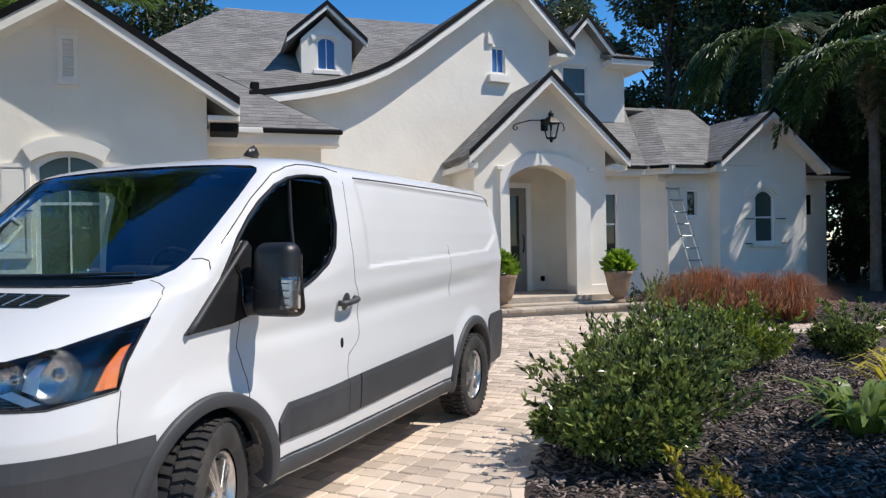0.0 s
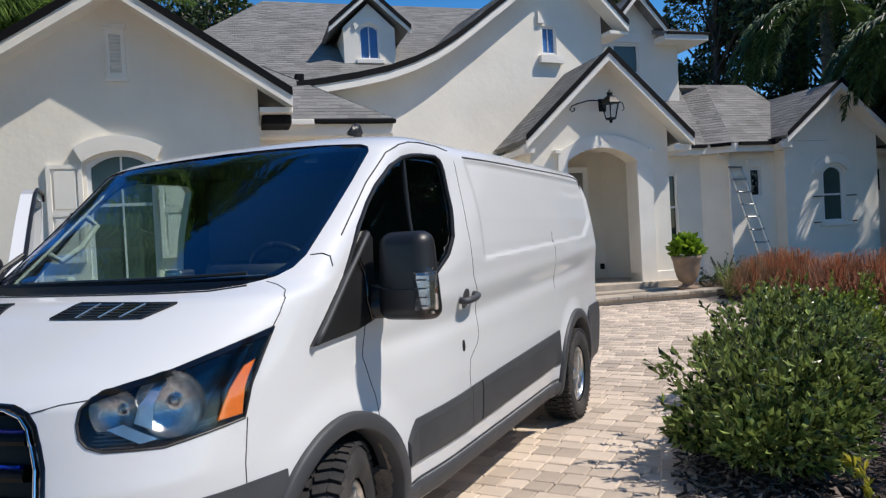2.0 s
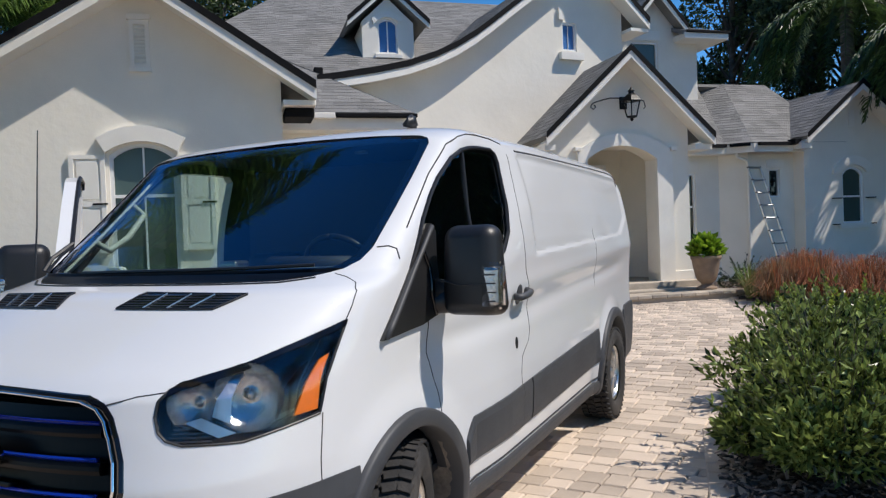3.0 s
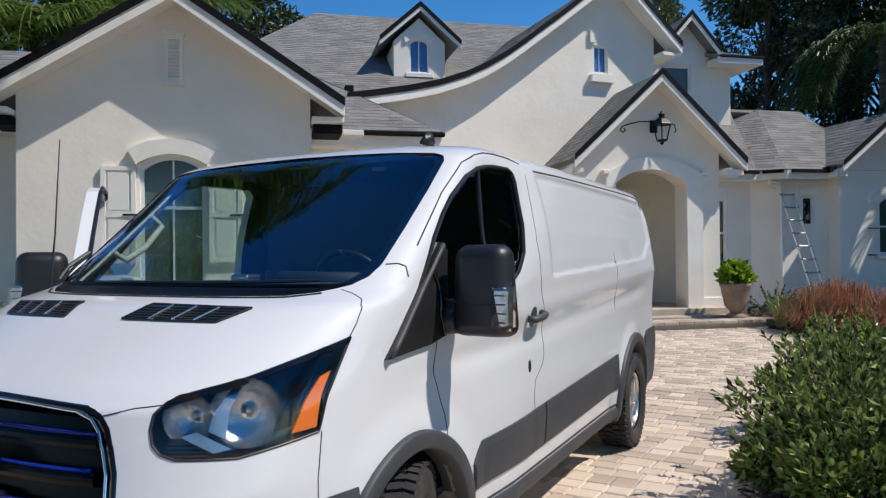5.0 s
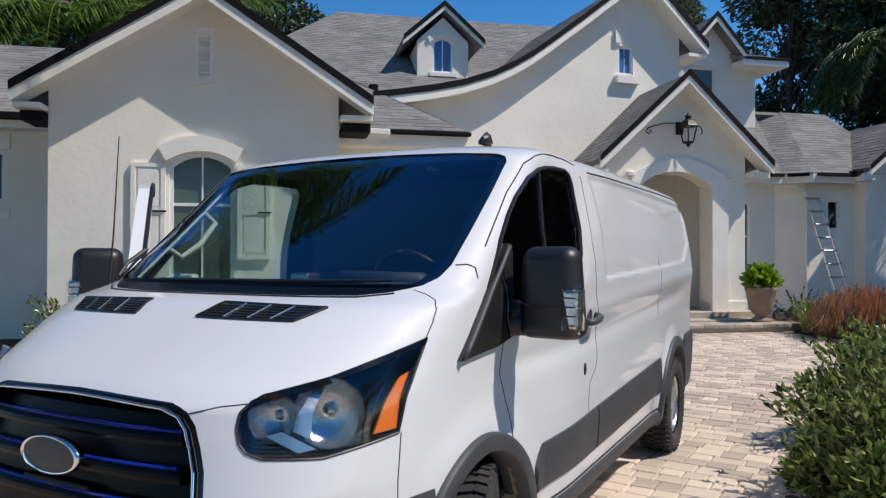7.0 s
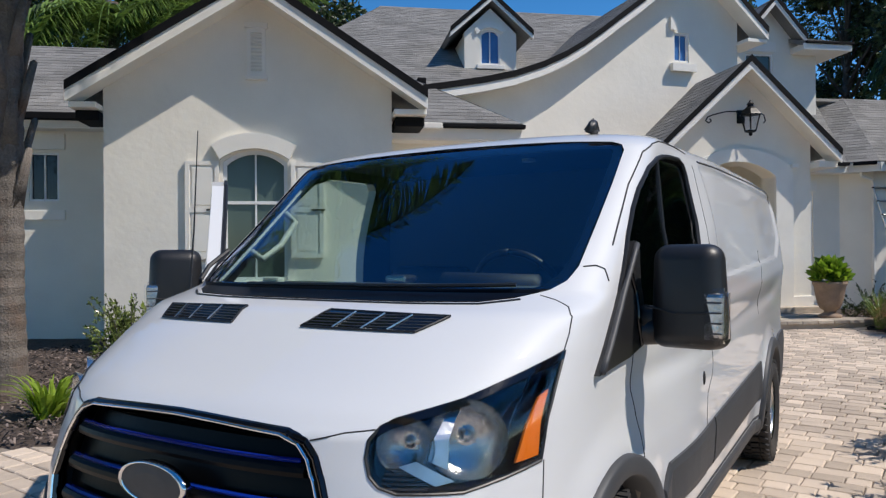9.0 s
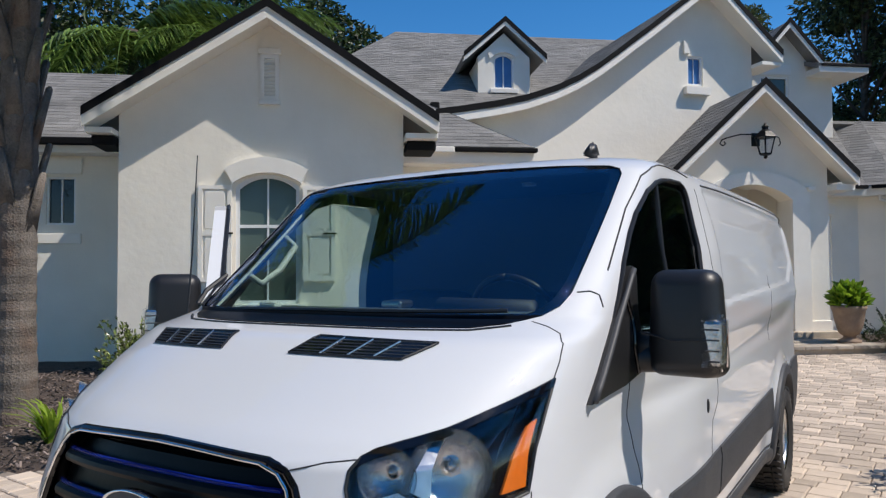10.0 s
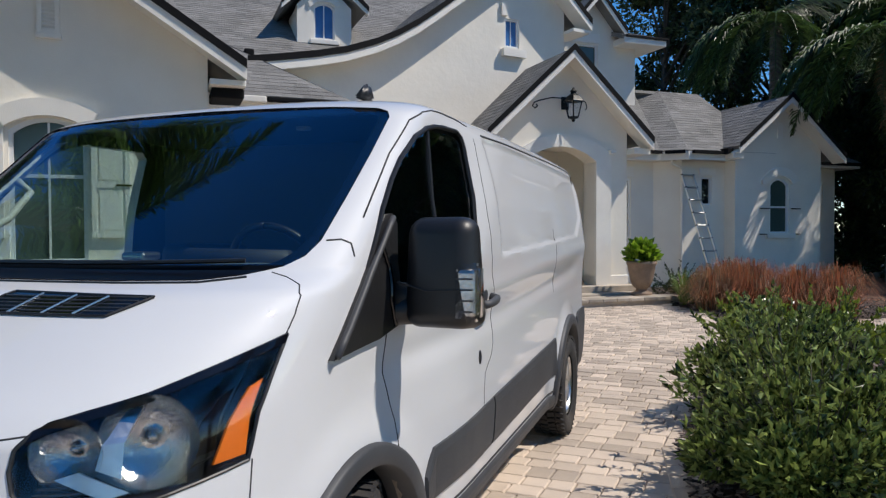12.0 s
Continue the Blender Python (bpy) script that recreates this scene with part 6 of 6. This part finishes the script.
def lantern():
    ob = thing("wall_lantern", HM @ Matrix.Translation((6.74, 13.42, 0)), "black iron lantern on a scrolled bracket", "lantern")
    part("bracket", tube([(-0.05, 0.33, 4.02), (-0.12, 0.25, 4.06), (-0.35, 0.22, 4.05), (-0.62, 0.22, 3.98), (-0.72, 0.22, 3.94), (-0.76, 0.22, 3.87), (-0.70, 0.22, 3.83), (-0.65, 0.22, 3.87), (-0.68, 0.22, 3.91)], 0.013, 6), M_IRON, ob, smooth=True)
    part("arm", tube([(0, 0.33, 4.0), (0, 0.2, 4.08), (0, 0.05, 4.12), (0, 0.0, 4.10)], 0.016, 6), M_IRON, ob)
    part("bracket", tube([(0.02, 0.30, 4.0), (0.2, 0.1, 4.03), (0.30, 0.05, 3.97), (0.33, 0.05, 3.86), (0.29, 0.05, 3.82)], 0.011, 6), M_IRON, ob)
    part("back_plate", boxm((-0.08, 0.30, 3.85), (0.08, 0.33, 4.10), 0.01), M_IRON, ob)
    part("cap", lathe([(0.21, 3.955), (0.20, 3.97), (0.12, 4.06), (0.06, 4.10), (0.055, 4.14), (0.075, 4.15), (0.03, 4.19), (0.02, 4.215), (0.001, 4.23)], 6), M_IRON, ob)
    for k in range(6):
        a = k * math.tau / 6
        part("rib", tube([(0.185 * math.cos(a), 0.185 * math.sin(a), 3.96), (0.105 * math.cos(a), 0.105 * math.sin(a), 3.66)], 0.012, 5), M_IRON, ob)
    part("glass", lathe([(0.10, 3.67), (0.178, 3.955)], 6), M_LENS, ob)
    part("base", lathe([(0.02, 3.57), (0.04, 3.60), (0.03, 3.62), (0.11, 3.645), (0.115, 3.665), (0.05, 3.67)], 6), M_IRON, ob)
    for k in range(3):
        a = k * math.tau / 3
        part("candle", tube([(0.04 * math.cos(a), 0.04 * math.sin(a), 3.67), (0.04 * math.cos(a), 0.04 * math.sin(a), 3.82)], 0.014, 8), M_TRIM, ob)
    return ob


lantern()


def ladder():
    ob = thing("ladder", HM, "aluminium telescopic ladder leaning on the wall", "ladder")
    top, foot = Vector((10.90, 15.42, 2.84)), Vector((11.40, 14.85, 0.13))
    w = Vector((0.38, 0.05, 0))
    for o, s in ((Vector(), 1), (w, -1)):
        for k in range(9):
            a, b = foot + (top - foot) * k / 9 + o, foot + (top - foot) * (k + 1) / 9 + o
            part("stile", tube([a, b], 0.032 - 0.0015 * k, 8), M_ALU, ob)
            part("collar", tube([b - (b - a) * 0.09, b], 0.036 - 0.0015 * k, 8), M_BLACKPL, ob)
    for k in range(9):
        a = foot + (top - foot) * (k + 0.93) / 9
        part("rung", tube([a, a + w], 0.022, 6), M_ALU, ob)
    return ob


ladder()


# ---- drive and beds ----
EDGE = [(-30, 0.9), (-3, 0.75), (0, 0.55), (3, 0.42), (4.4, 0.46), (5.86, 0.86), (6.72, 1.30), (8.5, 2.25), (10.2, 3.5), (10.9, 4.6), (11.15, 6.0)]


def edge_x(y):
    for (y0, x0), (y1, x1) in zip(EDGE, EDGE[1:]):
        if y <= y1:
            return x0 + (x1 - x0) * (y - y0) / (y1 - y0)
    return 99.0


def paved(x, y):
    u, v = x * math.cos(radians(HA)) + y * math.sin(radians(HA)), -x * math.sin(radians(HA)) + y * math.cos(radians(HA))
    if y > 11.15 and x > 4.0:
        return y < 12.15 + 0.06 * (x - 4) and x < 14
    if v > 12.55 or (x > 4.0 and y > 12.2):
        return False
    if u < -0.6 and v > 7.25:
        return False
    if u < 2.6 and v > 11.6:
        return False
    return x < edge_x(y) and x > -14


def beds():
    """Mulch lies wherever the drive does not."""
    bm = bmesh.new()
    st = 0.25
    made = {}

    def vert(i, j):
        if (i, j) not in made:
            x, y = i * st, j * st
            made[i, j] = bm.verts.new((x, y, ground_z(x, y) + (-0.05 if paved(x, y) else 0.012 + 0.03 * noise.noise((x * 1.3, y * 1.3, 0)) + 0.015 * noise.noise((x * 6, y * 6, 3)))))
        return made[i, j]
    for i in range(-56, 64):
        for j in range(-24, 84):
            cx, cy = (i + 0.5) * st, (j + 0.5) * st
            if not all(paved(cx + a, cy + b) for a in (-0.28, 0.28) for b in (-0.28, 0.28)):
                bm.faces.new((vert(i, j), vert(i + 1, j), vert(i + 1, j + 1), vert(i, j + 1)))
    bed = tagged(obj("planting_bed", bm, M_SOIL, smooth=True), "dark bark mulch bed", "ground", kind="structure")
    rng = np.random.default_rng(9)
    V, F = [], []
    for x0, x1, y0, y1, n in ((0.5, 5.2, 2.4, 10.8, 26000), (-8.5, -3.6, 5.4, 10.5, 5000), (3.6, 9, 12.2, 15, 2500)):
        for _ in range(n):
            x, y = rng.uniform(x0, x1), rng.uniform(y0, y1)
            if paved(x, y):
                continue
            a, L, W = rng.uniform(0, math.tau), rng.uniform(0.012, 0.036), rng.uniform(0.005, 0.012)
            t1, t2 = rng.normal() * 0.35, rng.normal() * 0.35
            z = ground_z(x, y) + 0.028 + rng.uniform(0, 0.025) + 0.03 * noise.noise((x * 1.3, y * 1.3, 0))
            d, s = np.array([math.cos(a), math.sin(a), t1]) * L, np.array([-math.sin(a), math.cos(a), t2]) * W
            k = len(V)
            c = np.array([x, y, z])
            up = np.array([0, 0, 0.006])
            V += [c - d - s, c + d - s * 0.5, c + d + s, c - d + s * 0.7, c - d - s + up, c + d - s * 0.5 + up, c + d + s + up, c - d + s * 0.7 + up]
            F += [(k + 4, k + 5, k + 6, k + 7), (k, k + 1, k + 5, k + 4), (k + 1, k + 2, k + 6, k + 5), (k + 2, k + 3, k + 7, k + 6), (k + 3, k, k + 4, k + 7)]
    tagged(raw("bark_chips", V, F, M_CHIP), "loose grey-brown bark chips", "mulch", kind="stuff")


beds()


def drive():
    """Tumbled pavers in rows of changing width, over a bed of sand."""
    bm = bmesh.new()
    st = 0.5
    for i in range(-30, 30):
        for j in range(-24, 28):
            cx, cy = (i + 0.5) * st, (j + 0.5) * st
            if any(paved(cx + a, cy + b) for a in (-0.4, 0, 0.4) for b in (-0.4, 0, 0.4)):
                vs = [bm.verts.new((x, y, ground_z(x, y) - 0.016)) for x, y in ((i * st, j * st), ((i + 1) * st, j * st), ((i + 1) * st, (j + 1) * st), (i * st, (j + 1) * st))]
                bm.faces.new(vs)
    bmesh.ops.remove_doubles(bm, verts=bm.verts[:], dist=1e-4)
    base = tagged(obj("drive", bm, M_SAND), "driveway of tan tumbled concrete pavers", "driveway", kind="structure")
    rng = random.Random(5)
    ang = radians(-26)
    ca, sa = math.cos(ang), math.sin(ang)
    V, F, near = [], [], []
    widths = (0.155, 0.195, 0.155)
    meshes = {}

    def block(l, w):
        key = (round(l, 3), round(w, 3))
        if key not in meshes:
            h, b = 0.022, 0.008
            vs = [(sx * (l / 2 - i), sy * (w / 2 - i), z) for i, z in ((0, -h), (0, -b), (b, 0)) for sx, sy in ((-1, -1), (1, -1), (1, 1), (-1, 1))]
            fs = [(8, 9, 10, 11)] + [(r * 4 + k, r * 4 + (k + 1) % 4, r * 4 + 4 + (k + 1) % 4, r * 4 + 4 + k) for r in (0, 1) for k in range(4)]
            meshes[key] = (vs, fs)
        return meshes[key]
    row, t = 0, -11.0
    while t < 17:
        w = widths[row % 3]
        s = -16 + rng.random() * 0.3
        while s < 17:
            l = rng.choice((0.155, 0.155, 0.195, 0.235))
            x, y = (s + l / 2) * ca - (t + w / 2) * sa, (s + l / 2) * sa + (t + w / 2) * ca
            s += l
            if not paved(x, y):
                continue
            vs, fs = block(l - 0.007, w - 0.007)
            z = ground_z(x, y) + rng.uniform(-0.003, 0.003)
            rot = ang + rng.uniform(-0.012, 0.012)
            if -0.35 < x < 1.9 and 4.4 < y < 7.3 and len(near) < 300:
                near.append((vs, fs, x, y, z, rot, round(l, 3), w))
                continue
            k = len(V)
            c, d = math.cos(rot), math.sin(rot)
            V += [(x + p[0] * c - p[1] * d, y + p[0] * d + p[1] * c, z + p[2]) for p in vs]
            F += [tuple(k + i for i in f) for f in fs]
        t += w
        row += 1
    py = -2.0
    while py < 10.9:                                  # edging course along the bed
        x0, x1 = edge_x(py), edge_x(py + 0.05)
        a = math.atan2(0.05, x1 - x0)
        L = 0.20
        x, y = x0 + L / 2 * math.cos(a) + 0.02 * math.sin(a), py + L / 2 * math.sin(a) - 0.02 * math.cos(a)
        vs, fs = block(L - 0.006, 0.21)
        k = len(V)
        c, d = math.cos(a), math.sin(a)
        V += [(x + p[0] * c - p[1] * d, y + p[0] * d + p[1] * c, ground_z(x, y) + p[2] + 0.010) for p in vs]
        F += [tuple(k + i for i in f) for f in fs]
        py += L * math.sin(a)
    tagged(raw("pavers", V, F, M_PAVER_J, base), kind="stuff")
    shared = {}
    for vs, fs, x, y, z, rot, l, w in near:
        if (l, w) not in shared:
            me = bpy.data.meshes.new("paver")
            me.from_pydata(vs, [], fs)
            me.materials.append(M_PAVER)
            shared[l, w] = me
        o = new("paver", shared[l, w])
        o.parent = base
        o.matrix_basis = Matrix.Translation((x, y, z)) @ Matrix.Rotation(rot, 4, "Z")


drive()
